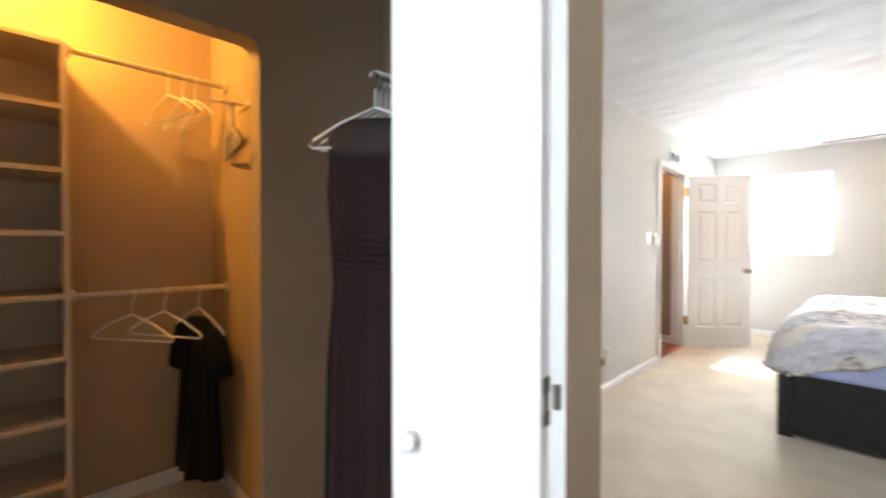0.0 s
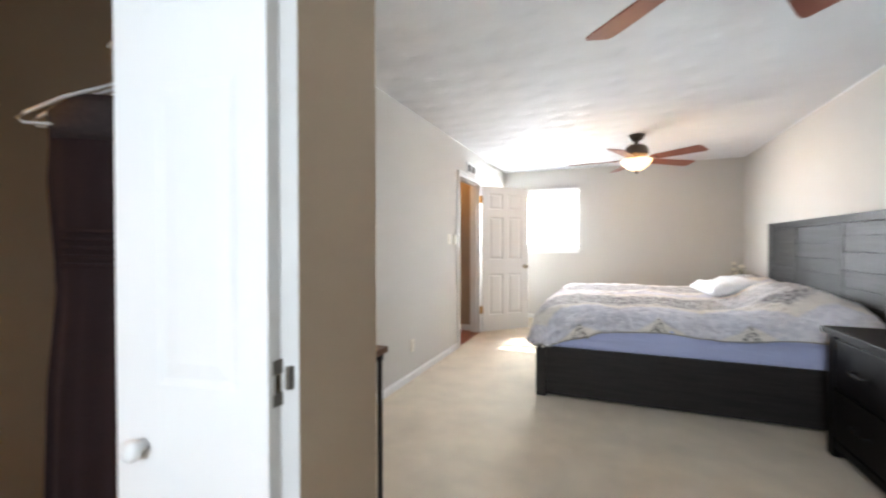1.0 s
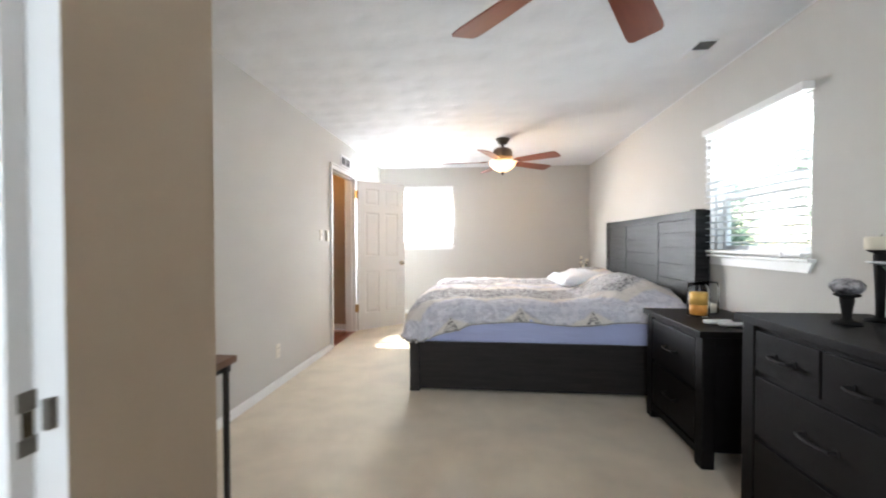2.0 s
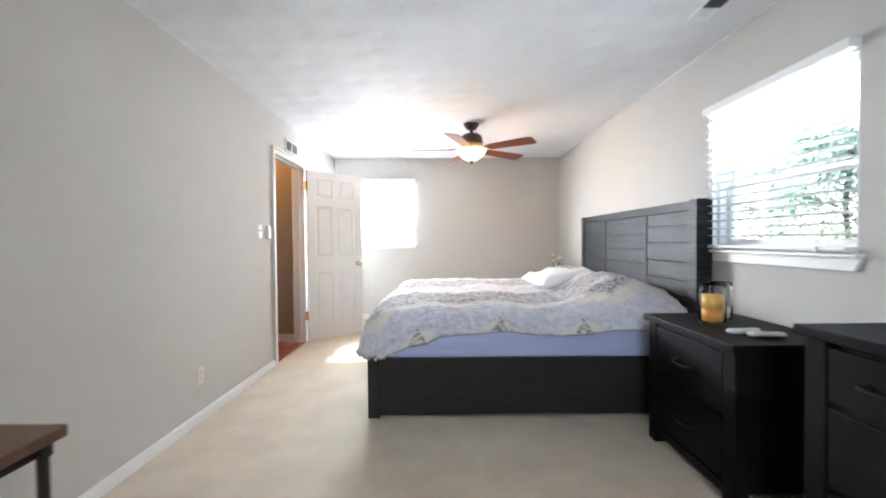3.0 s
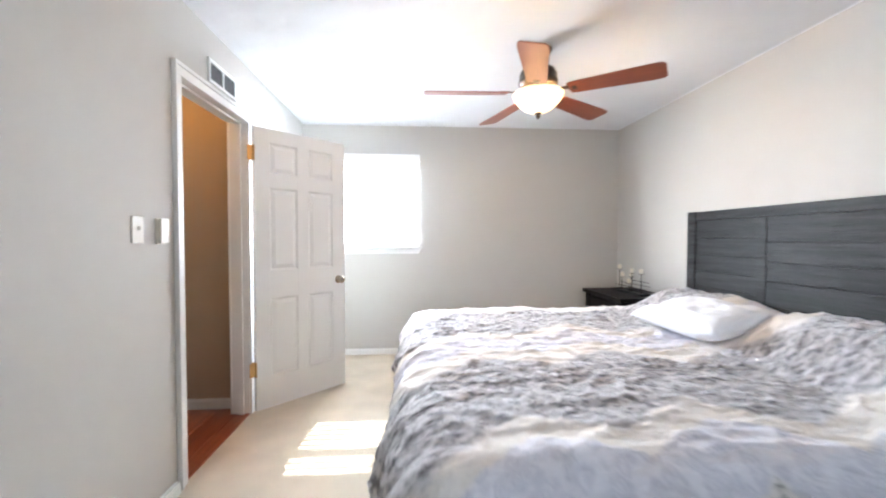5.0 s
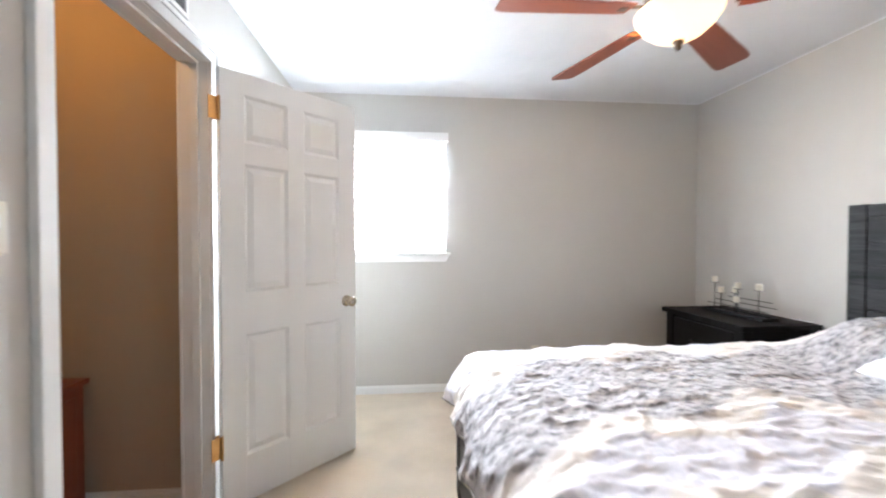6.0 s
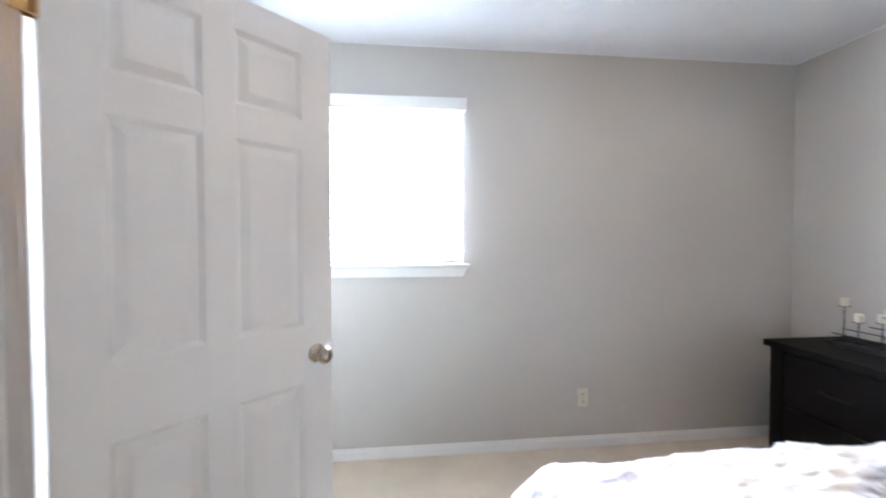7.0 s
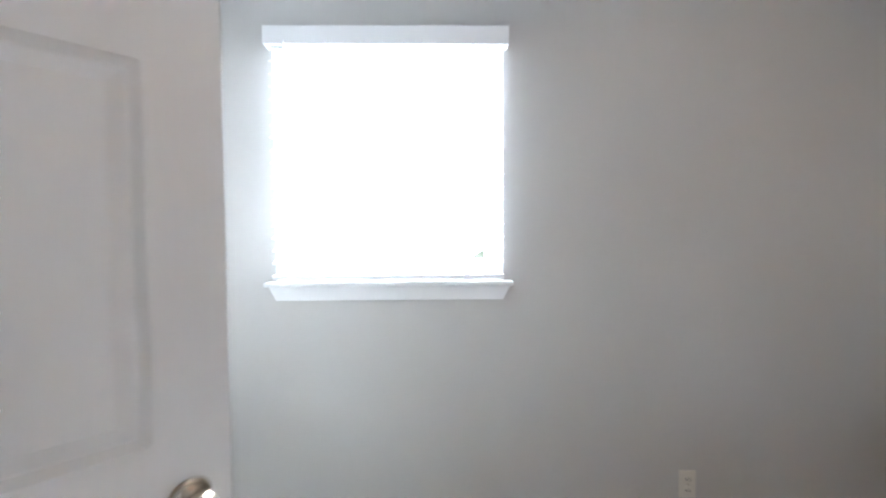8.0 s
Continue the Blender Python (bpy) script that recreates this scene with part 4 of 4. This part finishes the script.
# ---- nightstands and dresser ----
def chest(name, m, w, d, h, rows, label, group):
    """Local: front at y 0 facing -y, depth to +y, width along x."""
    c = thing(name, m, label, "nightstand" if name == "nightstand" else "dresser", group)
    part("top", boxes((-0.03, -0.03, h - 0.035, w + 0.03, d, h), bevel=0.004), M_BLACKWOOD, c)
    part("body", boxes((0.0, 0.014, 0.09, w, d - 0.01, h - 0.035), bevel=0.003), M_BLACKWOOD, c)
    for x in (0.0, w - 0.06):
        part("leg", boxes((x - 0.008, -0.006, 0.0, x + 0.068, 0.06, h - 0.036), bevel=0.005), M_BLACKWOOD, c)
        part("leg", boxes((x - 0.008, d - 0.07, 0.0, x + 0.068, d - 0.006, h - 0.036), bevel=0.005), M_BLACKWOOD, c)
    part("base_rail", boxes((0.07, 0.0, 0.055, w - 0.07, 0.014, 0.10), bevel=0.003), M_BLACKWOOD, c)
    for z0, z1, n in rows:
        inner = w - 0.14
        step = inner / n
        for i in range(n):
            x0 = 0.07 + i * step
            dr = part("drawer", boxes((x0 + 0.006, -0.003, z0, x0 + step - 0.006, 0.016, z1), bevel=0.003), M_BLACKWOOD, c)
            hw = 0.07 if step > 0.4 else 0.05
            for sx in (-1, 1):
                part("handle_plate", boxes((x0 + step / 2 + sx * hw - 0.012, -0.009, (z0 + z1) / 2 - 0.012, x0 + step / 2 + sx * hw + 0.012, -0.003, (z0 + z1) / 2 + 0.014), bevel=0.002), M_HANDLE, dr)
            cx, cz = x0 + step / 2, (z0 + z1) / 2
            part("handle", tubes(([(cx - hw, -0.005, cz), (cx - hw, -0.03, cz), (cx - hw * 0.5, -0.036, cz - 0.003), (cx + hw * 0.5, -0.036, cz - 0.003), (cx + hw, -0.03, cz), (cx + hw, -0.005, cz)], 0.008), seg=6), M_HANDLE, dr, "black bar handle")
    return c


NS = chest("nightstand", pose(2.898, 2.729, 0, 0, 0, -90), 0.715, 0.505, 0.745, ((0.12, 0.39, 1), (0.415, 0.685, 1)), "dark espresso wooden nightstand with drawers beside the bed", "nightstands")
copy_thing(NS, pose(2.93, 6.195, 0, 0, 0, -90))
chest("dresser", pose(2.895, 1.66, 0, 0, 0, -90), 1.52, 0.525, 0.90, ((0.12, 0.37, 2), (0.395, 0.645, 2), (0.67, 0.84, 4)), "long dark espresso wooden dresser under the window wall", "")


# ---- things on the nightstands and the dresser ----
def jar_candle(m, r, h, fill, layers, label):
    j = thing("jar_candle", m, label, "candle", "jar candles")
    prof = [(r * 0.94, 0), (r, 0.006), (r, h * 0.82), (r * 0.93, h * 0.88), (r * 0.93, h)]
    inner = [(q - 0.004, max(z, 0.008)) for q, z in prof[::-1]]
    turned("jar", prof + inner, M_JAR, j).visible_shadow = False
    turned("rim", [(r * 0.95, h), (r * 0.95, h + 0.003), (r * 0.86, h + 0.003), (r * 0.86, h)], M_JAR, j).visible_shadow = False
    z = 0.009
    for k, (hh, mm) in enumerate(layers):
        turned("wax", [(r * 0.8, z), (r * 0.8, z + hh)], mm, j)
        z += hh + 0.0005
    part("wick", tubes(([(0, 0, z - 0.004), (0.001, 0, z + 0.012)], 0.0012), seg=5), M_SLOT, j)
    return j


M_YELLOW = mat("yellow_wax", (0.76, 0.44, 0.10), 0.5, var=0.2, scale=14)
jar_candle(pose(3.10, 2.47, 0.745), 0.064, 0.205, 0.1, ((0.065, M_AMBER), (0.075, M_YELLOW)), "glass jar candle with amber and yellow wax layers")
jar_candle(pose(3.215, 2.575, 0.745), 0.058, 0.205, 0.1, ((0.05, M_CANDLE),), "clear glass jar holding a low pale candle")


def remote(m, label):
    bm = bmesh.new()
    rings = []
    n = 14
    for i in range(n + 1):
        u = i / n
        x = -0.085 + 0.17 * u
        half = 0.016 + 0.012 * math.cos(u * math.pi) ** 2 * (1 if u < 0.5 else 0.45)
        half *= (1 - (2 * u - 1) ** 8) ** 0.5 + 0.02
        hh = 0.012 * (1 - (2 * u - 1) ** 8) ** 0.5 + 0.001
        rings.append([bm.verts.new((x, half * math.cos(a), 0.013 + hh * math.sin(a))) for a in (2 * math.pi * k / 12 for k in range(12))])
    for a, c in zip(rings, rings[1:]):
        for k in range(12):
            bm.faces.new((a[k], a[(k + 1) % 12], c[(k + 1) % 12], c[k]))
    bm.faces.new(rings[0][::-1])
    bm.faces.new(rings[-1])
    bmesh.ops.recalc_face_normals(bm, faces=bm.faces)
    ob = thing("remote_control", m, label, "remote", "white remotes")
    part("body", bm, M_WHITEPLASTIC, ob, smooth=True)
    for k in range(3):
        part("button", lathe([(0.005, 0.024), (0.0045, 0.0262)], 12, pose(-0.05 + 0.022 * k, 0, 0)), M_PLASTIC, ob)


remote(pose(3.075, 2.205, 0.745, 0, 0, 5), "rounded white remote lying on the nightstand")
remote(pose(3.12, 2.125, 0.745, 0, 0, -8), "rounded white remote lying on the nightstand")


def candle_holder():
    """Wire stand with small candles on saucers, over a long black tray."""
    c = thing("candle_stand", pose(3.20, 5.83, 0.745), "black wire stand holding six small ivory candles", "candle holder")
    part("base_tray", boxes((-0.06, -0.26, 0.0, 0.06, 0.26, 0.008), (-0.06, -0.26, 0.008, -0.05, 0.26, 0.02), (0.05, -0.26, 0.008, 0.06, 0.26, 0.02), (-0.05, -0.26, 0.008, 0.05, -0.25, 0.02), (-0.05, 0.25, 0.008, 0.05, 0.26, 0.02), bevel=0.002), M_BLACK, c, "flat black tray")
    for x, z, a, e in ((-0.01, 0.055, -0.25, 0.27), (0.01, 0.085, -0.29, 0.23), (0.03, 0.115, -0.24, 0.12)):
        part("wire", tubes(([(x, a, z), (x, e, z)], 0.003), seg=6), M_BLACK, c)
    for y, z, x in ((0.215, 0.205, 0.0), (0.13, 0.135, -0.02), (0.03, 0.175, 0.025), (-0.02, 0.085, -0.03), (-0.17, 0.185, 0.0), (0.07, 0.14, 0.04)):
        part("stem", tubes(([(x, y, 0.008), (x, y, z)], 0.003), seg=6), M_BLACK, c)
        part("saucer", lathe([(0.008, z), (0.026, z + 0.003), (0.027, z + 0.006), (0.01, z + 0.005)], 18, pose(x, y, 0)), M_BLACK, c)
        part("candle", lathe([(0.018, z + 0.005), (0.019, z + 0.045), (0.016, z + 0.047), (0.002, z + 0.045)], 18, pose(x, y, 0)), M_CANDLE, c, "ivory votive candle")


candle_holder()


def pillar(m, h, topper, label):
    p = thing("candle_holder", m, label, "candle holder", "dresser candle holders")
    turned("stand", [(0.046, 0), (0.048, 0.004), (0.045, 0.009), (0.022, 0.013), (0.014, 0.022), (0.015, h * 0.3), (0.019, h * 0.6), (0.023, h - 0.022), (0.021, h - 0.014), (0.036, h - 0.008), (0.042, h - 0.003), (0.040, h)], M_HANDLE, p)
    if topper == "candle":
        turned("candle", [(0.046, h), (0.05, h + 0.006), (0.05, h + 0.045), (0.046, h + 0.052), (0.018, h + 0.048)], M_CANDLE, p, label="wide beige pillar candle")
        part("wick", tubes(([(0, 0, h + 0.045), (0.002, 0, h + 0.062)], 0.0015), seg=5), M_SLOT, p)
    else:
        turned("ball", [(0.02, h), (0.040, h + 0.006), (0.053, h + 0.024), (0.053, h + 0.038), (0.036, h + 0.056), (0.005, h + 0.061)], M_STONE, p, label="flattened grey mottled ball")


pillar(pose(3.13, 1.44, 0.90), 0.115, "ball", "short black candle holder with a grey ball")
pillar(pose(3.30, 1.50, 0.90), 0.285, "candle", "tall black candle holder with a beige candle")


def flowers():
    f = thing("flower_vase", pose(3.24, 1.33, 0.90), "white silk blossoms in a small dark vase", "flowers")
    turned("vase", [(0.04, 0), (0.045, 0.01), (0.05, 0.05), (0.03, 0.09), (0.022, 0.11), (0.026, 0.118), (0.018, 0.116)], M_BLACK, f)
    for k in range(5):
        a = 2.4 * k
        tip = Vector((0.06 * math.cos(a), 0.07 * math.sin(a), 0.21 + 0.02 * (k % 3)))
        st = part("stem", tubes(([(0, 0, 0.1), tip * 0.6 + Vector((0, 0, 0.05)), tip], 0.0018), seg=5), M_LEAF, f)
        bm = bmesh.new()
        for j in range(6):
            b = j * math.pi / 3 + k
            d = Vector((math.cos(b), math.sin(b), 0.35))
            s = Vector((-math.sin(b), math.cos(b), 0))
            pts = [tip, tip + d * 0.022 + s * 0.016, tip + d * 0.045 + s * 0.01 - Vector((0, 0, 0.006)), tip + d * 0.045 - s * 0.01 - Vector((0, 0, 0.006)), tip + d * 0.022 - s * 0.016]
            lo = [bm.verts.new(p) for p in pts]
            hi = [bm.verts.new(p + Vector((0, 0, 0.003))) for p in pts]
            bm.faces.new(hi)
            bm.faces.new(lo[::-1])
            for i in range(5):
                bm.faces.new((lo[i], lo[(i + 1) % 5], hi[(i + 1) % 5], hi[i]))
        part("blossom", bm, M_PETAL, f, "white blossom")


flowers()


# ---- desk behind the closet block ----
def desk():
    d = thing("desk", pose(0, 0, 0), "narrow brown wooden desk on thin black metal legs", "desk")
    part("top", boxes((0.03, CY + 0.005, 0.763, 0.80, 1.19, 0.79), bevel=0.004), M_DESK, d)
    part("apron", boxes((0.06, CY + 0.02, 0.73, 0.765, 1.165, 0.763)), M_BLACK, d)
    for x in (0.05, 0.772):
        for y in (CY + 0.02, 1.14):
            part("leg", boxes((x, y, 0, x + 0.017, y + 0.017, 0.763), (x - 0.004, y - 0.004, 0, x + 0.021, y + 0.021, 0.035), (x - 0.004, y - 0.004, 0.735, x + 0.021, y + 0.021, 0.763), bevel=0.002), M_BLACK, d)


desk()


# ---- hall ----
def hall_cabinet():
    c = thing("hall_cabinet", pose(-1.10, 4.80, -0.002), "small reddish cherry-wood cabinet in the hall", "cabinet")
    part("top", boxes((0, 0, 0.605, 0.52, 0.41, 0.63), bevel=0.005), M_CHERRY, c)
    part("body", boxes((0.02, 0.02, 0.08, 0.50, 0.40, 0.605), bevel=0.004), M_CHERRY, c)
    part("door", boxes((0.05, 0.012, 0.11, 0.47, 0.02, 0.575), bevel=0.003), M_CHERRY, c)
    part("side_panel", boxes((0.498, 0.07, 0.13, 0.506, 0.35, 0.56), bevel=0.003), M_CHERRY, c)
    for x in (0.02, 0.46):
        for y in (0.02, 0.36):
            part("foot", boxes((x, y, 0, x + 0.04, y + 0.04, 0.08), bevel=0.003), M_CHERRY, c)


hall_cabinet()


# ---- closets ----
def shelf_unit():
    s = thing("shelf_unit", pose(-0.98, -1.10, 0), "tall cream closet shelving with empty shelves", "shelf")
    w, d = 0.76, 0.33
    part("side_panel", boxes((0, w - 0.019, 0, d, w, 2.034), bevel=0.001), M_SHELF, s)
    part("side_panel", boxes((0, 0, 0, d, 0.019, 2.034), bevel=0.001), M_SHELF, s)
    part("back_panel", boxes((0.0, 0.019, 0.05, 0.006, w - 0.019, 2.01)), M_SHELF, s)
    for k in range(9):
        z = 2.015 - 0.2455 * k
        part("shelf", boxes((0.006, 0.019, z, d, w - 0.019, z + 0.019), bevel=0.001), M_SHELF, s)


shelf_unit()


def rod(name, pts, r, ends, label, material=M_SHELF):
    t = thing(name, pose(0, 0, 0), label, "clothes rod", "closet rods")
    part("pole", tubes((pts, r), seg=14), material, t)
    for p, axis in ends:
        part("end_cup", lathe([(0.03, 0), (0.03, 0.012), (0.02, 0.016)], 16, Matrix.Translation(p) @ pose(0, 0, 0, axis, 0, 0)), M_SHELF, t)


for z in (1.033, 2.027):
    rod("clothes_rod", [(-0.72, -0.34, z), (-0.72, 0.25, z)], 0.013, (((-0.72, -0.34, z), -90), ((-0.72, 0.25, z), 90)), "painted wooden rod across the lit closet")
rod("clothes_rod", [(0.50, 0.292, 1.75), (0.50, CY - 0.11, 1.75)], 0.010, (((0.50, CY - 0.11, 1.75), 90),), "dull steel clothes rod along the folding-door closet", M_STEEL)


def hanger_mesh(name, material, w=0.42):
    h = w / 2
    neck = [(0, 0, -0.07), (0, 0, -0.02), (0.014, 0, 0.0), (0.02, 0, 0.02), (0.010, 0, 0.035), (-0.008, 0, 0.036), (-0.018, 0, 0.022)]
    return mesh_of(name, tubes((neck, 0.0028), ([(0, 0, -0.07), (h * 0.55, 0, -0.115), (h * 0.93, 0, -0.16), (h, 0, -0.175), (h * 0.95, 0, -0.185), (-h * 0.95, 0, -0.185), (-h, 0, -0.175), (-h * 0.93, 0, -0.16), (-h * 0.55, 0, -0.115), (0, 0, -0.07)], 0.0042), seg=7), material, True)


HANGER = hanger_mesh("hanger", M_WHITEPLASTIC)
HANGER_BLACK = hanger_mesh("hanger_black", M_BLACK)


def hanger(m, me=HANGER, label="white plastic clothes hanger on the rod"):
    ob = tagged(new("clothes_hanger", me), label, "hanger", "clothes hangers")
    ob.matrix_world = m


for y, a in ((-0.14, 36), (-0.02, 31), (0.12, 14)):
    hanger(pose(-0.72, y, 1.008, 0, 0, a))
for y, a in ((0.0, 15), (0.06, 8), (0.11, 4)):
    hanger(pose(-0.72, y, 2.002, 0, 0, a))
for k, y in enumerate((0.300, 0.318, 0.337, 0.356, 0.377)):
    hanger(pose(0.50, y, 1.725, 0, 0, 37 - 5 * k))
for k in range(4):
    hanger(pose(-0.425 - 0.008 * k, 0.165 + 0.011 * k, 1.838, 0, 0, -14 + 2 * k), HANGER_BLACK if k == 3 else HANGER, "clothes hanger hung on a wall hook")
hook = thing("wall_hook", pose(-0.437, 0.25, 1.872), "small white wall hook in the closet", "hook")
part("plate", boxes((-0.09, -0.008, -0.015, 0.09, 0, 0.015), bevel=0.002), M_SHELF, hook)
part("arm", tubes(([(0.0, 0, 0), (0, -0.14, -0.012), (0, -0.155, 0.004)], 0.005), seg=8), M_SHELF, hook)


def garment(name, m, outline, folds, depth, material, label, category, seed):
    """Hanging cloth: front and back follow the outline (half width at height), with vertical folds."""
    bm = bmesh.new()
    n, rings = 72, []
    zs = [outline[0][1] + (outline[-1][1] - outline[0][1]) * i / 60 for i in range(61)]
    for z in zs:
        for (wa, za), (wb, zb) in zip(outline, outline[1:]):
            if zb <= z <= za + 1e-9:
                f = (za - z) / max(za - zb, 1e-6)
                half = wa + (wb - wa) * f
                break
        down = (outline[0][1] - z) / (outline[0][1] - outline[-1][1])
        ring = []
        for k in range(n):
            a = 2 * math.pi * k / n
            wob = 1 + (0.03 + 0.16 * down) * math.sin(folds * a + seed + 1.5 * noise.noise((a, z * 1.2, seed)))
            ring.append(bm.verts.new((half * math.cos(a), depth * (0.5 + 0.9 * down) * math.sin(a) * wob + 0.012 * math.sin(a * folds * 2) * down, z)))
        rings.append(ring)
    for a, c in zip(rings, rings[1:]):
        for k in range(n):
            bm.faces.new((a[k], a[(k + 1) % n], c[(k + 1) % n], c[k]))
    bm.faces.new(rings[0])
    bm.faces.new(rings[-1][::-1])
    bmesh.ops.recalc_face_normals(bm, faces=bm.faces)
    g = thing(name, m, label, category)
    part("body", bm, material, g, smooth=True)
    return g


dress = garment("dress", pose(0.50, 0.335, 1.73, 0, 0, 42), [(0.12, -0.11), (0.18, -0.155), (0.176, -0.24), (0.182, -0.33), (0.168, -0.55), (0.165, -0.62), (0.185, -0.85), (0.205, -1.65)], 8, 0.05, M_DRESS,
                "long dark mauve sleeveless dress on a white hanger", "dress", 1.0)
_yoke = lathe([(0.122, -0.108), (0.150, -0.130), (0.178, -0.156), (0.176, -0.19), (0.170, -0.225)], 40)
bmesh.ops.scale(_yoke, vec=(1.0, 0.26, 1.0), verts=_yoke.verts)
part("lace_yoke", _yoke, M_LACE, dress, "grey beaded lace yoke", smooth=True)
for k in range(5):
    part("waist_pleat", tubes(([(-0.14, -0.03, -0.46 - 0.022 * k), (0, -0.047, -0.465 - 0.022 * k), (0.14, -0.03, -0.46 - 0.022 * k)], 0.007), seg=6), M_DRESS, dress)
shirt = garment("shirt", pose(-0.72, 0.12, 1.008, 0, 0, 14), [(0.07, -0.115), (0.13, -0.15), (0.165, -0.22), (0.15, -0.36), (0.165, -0.86)], 5, 0.05, M_BLACKCLOTH,
                "black short-sleeved shirt on a closet hanger", "shirt", 2.0)
for s in (-1, 1):
    part("sleeve", lathe([(0.062, 0), (0.066, 0.10), (0.05, 0.2), (0.02, 0.235)], 18, pose(s * 0.205, 0, -0.375, 0, -s * 17, 0) @ Matrix.Diagonal((1, 0.6, 1, 1))), M_BLACKCLOTH, shirt, smooth=True)
bulb = thing("closet_lamp", pose(-0.62, -0.57, H), "bare warm bulb lamp on the closet ceiling", "lamp")
turned("base", [(0.05, 0), (0.05, -0.02), (0.022, -0.03), (0.02, -0.06)], M_WHITEPLASTIC, bulb)
gl = turned("bulb", [(0.014, -0.06), (0.03, -0.14), (0.032, -0.175), (0.022, -0.205), (0.006, -0.214)], M_BULB, bulb)
gl.visible_shadow = False


# ---- outside ----
def ground():
    bm = bmesh.new()
    n = 40
    vs = [[bm.verts.new((-120 + 240 * (i / n), -120 + 240 * (j / n), -0.5 + 0.25 * noise.noise((i * 0.3, j * 0.3, 2)))) for j in range(n + 1)] for i in range(n + 1)]
    for i in range(n):
        for j in range(n):
            bm.faces.new((vs[i][j], vs[i + 1][j], vs[i + 1][j + 1], vs[i][j + 1]))
    solid("ground", bm, M_GRASS, "sunlit lawn round the house", "ground", "structure", smooth=True)


ground()
solid("trim_eave", boxes((-0.4, L + T, 2.36, W + 0.9, L + T + 0.75, 2.46)), M_WHITE, "white roof overhang outside the windows", "eave", "structure")


def tree(m, height, spread, n, seed, label):
    rnd = random.Random(seed)
    t = thing("tree", m, label, "tree", "trees outside")
    rods = [([(0, 0, 0), (0.05, 0.03, height * 0.25), (0.0, 0.1, height * 0.55), (0.1, 0.05, height * 0.85)], height * 0.012)]
    for k in range(9):
        a, z = k * 2.4, height * (0.22 + 0.07 * k)
        r = spread * (0.85 - 0.05 * k)
        rods.append(([(0, 0, z), (r * 0.5 * math.cos(a), r * 0.5 * math.sin(a), z + 0.25), (r * math.cos(a), r * math.sin(a), z + 0.4)], height * 0.004))
    part("trunk", tubes(*rods, seg=8), M_BARK, t)
    verts, faces = [], []
    clumps = []
    for k in range(46):
        a = rnd.uniform(0, 6.283)
        z = rnd.uniform(0.12, 1.0)
        r = spread * (rnd.random() ** 0.5) * (1 - 0.55 * z)
        clumps.append(Vector((r * math.cos(a), r * math.sin(a), z * height)))
    for i in range(n):
        c = rnd.choice(clumps)
        p = c + Vector((rnd.gauss(0, 1), rnd.gauss(0, 1), rnd.gauss(0, 0.7))) * spread * 0.17
        d = Vector((rnd.gauss(0, 1), rnd.gauss(0, 1), rnd.gauss(0, 0.6))).normalized()
        s = d.cross(Vector((0.3, 0.2, 1))).normalized()
        l, w = rnd.uniform(0.09, 0.16), rnd.uniform(0.03, 0.055)
        k = len(verts)
        verts += [p, p + d * l * 0.5 + s * w, p + d * l, p + d * l * 0.5 - s * w]
        faces.append((k, k + 1, k + 2, k + 3))
    me = bpy.data.meshes.new("crown")
    me.from_pydata(verts, [], faces)
    me.materials.append(M_LEAF)
    cr = new("crown", me)
    cr.parent = t
    tagged(cr, "leafy green crown", kind="stuff")
    return t


for x, y, hgt, sp, sd in ((10.5, 6.5, 4.2, 1.9, 1), (11.5, 10.2, 4.6, 2.2, 2), (11.0, 2.6, 4.0, 2.0, 3), (13.5, 15.0, 5.0, 2.6, 4), (15.5, 7.8, 5.2, 2.6, 5), (13.0, 21.0, 5.4, 2.8, 6), (9.8, 14.5, 3.6, 1.8, 7)):
    tree(pose(x, y, -0.5), hgt, sp, 8000, sd, "leafy green tree beyond the window")


# ---- boards of the hall floor ----
_board = mesh_of("plank", boxes((0, 0, -0.011, 0.0795, 0.98, -0.002), bevel=0.001), M_HARDWOOD)
for i in range(18):
    for k in range(3):
        y = 3.21 + 0.985 * k - 0.37 * (i % 2)
        if 3.2 <= y and y + 0.98 <= 5.23:
            p = new("plank", _board)
            p.parent = hall_floor
            p.location = (-1.485 + 0.081 * i, y, 0)
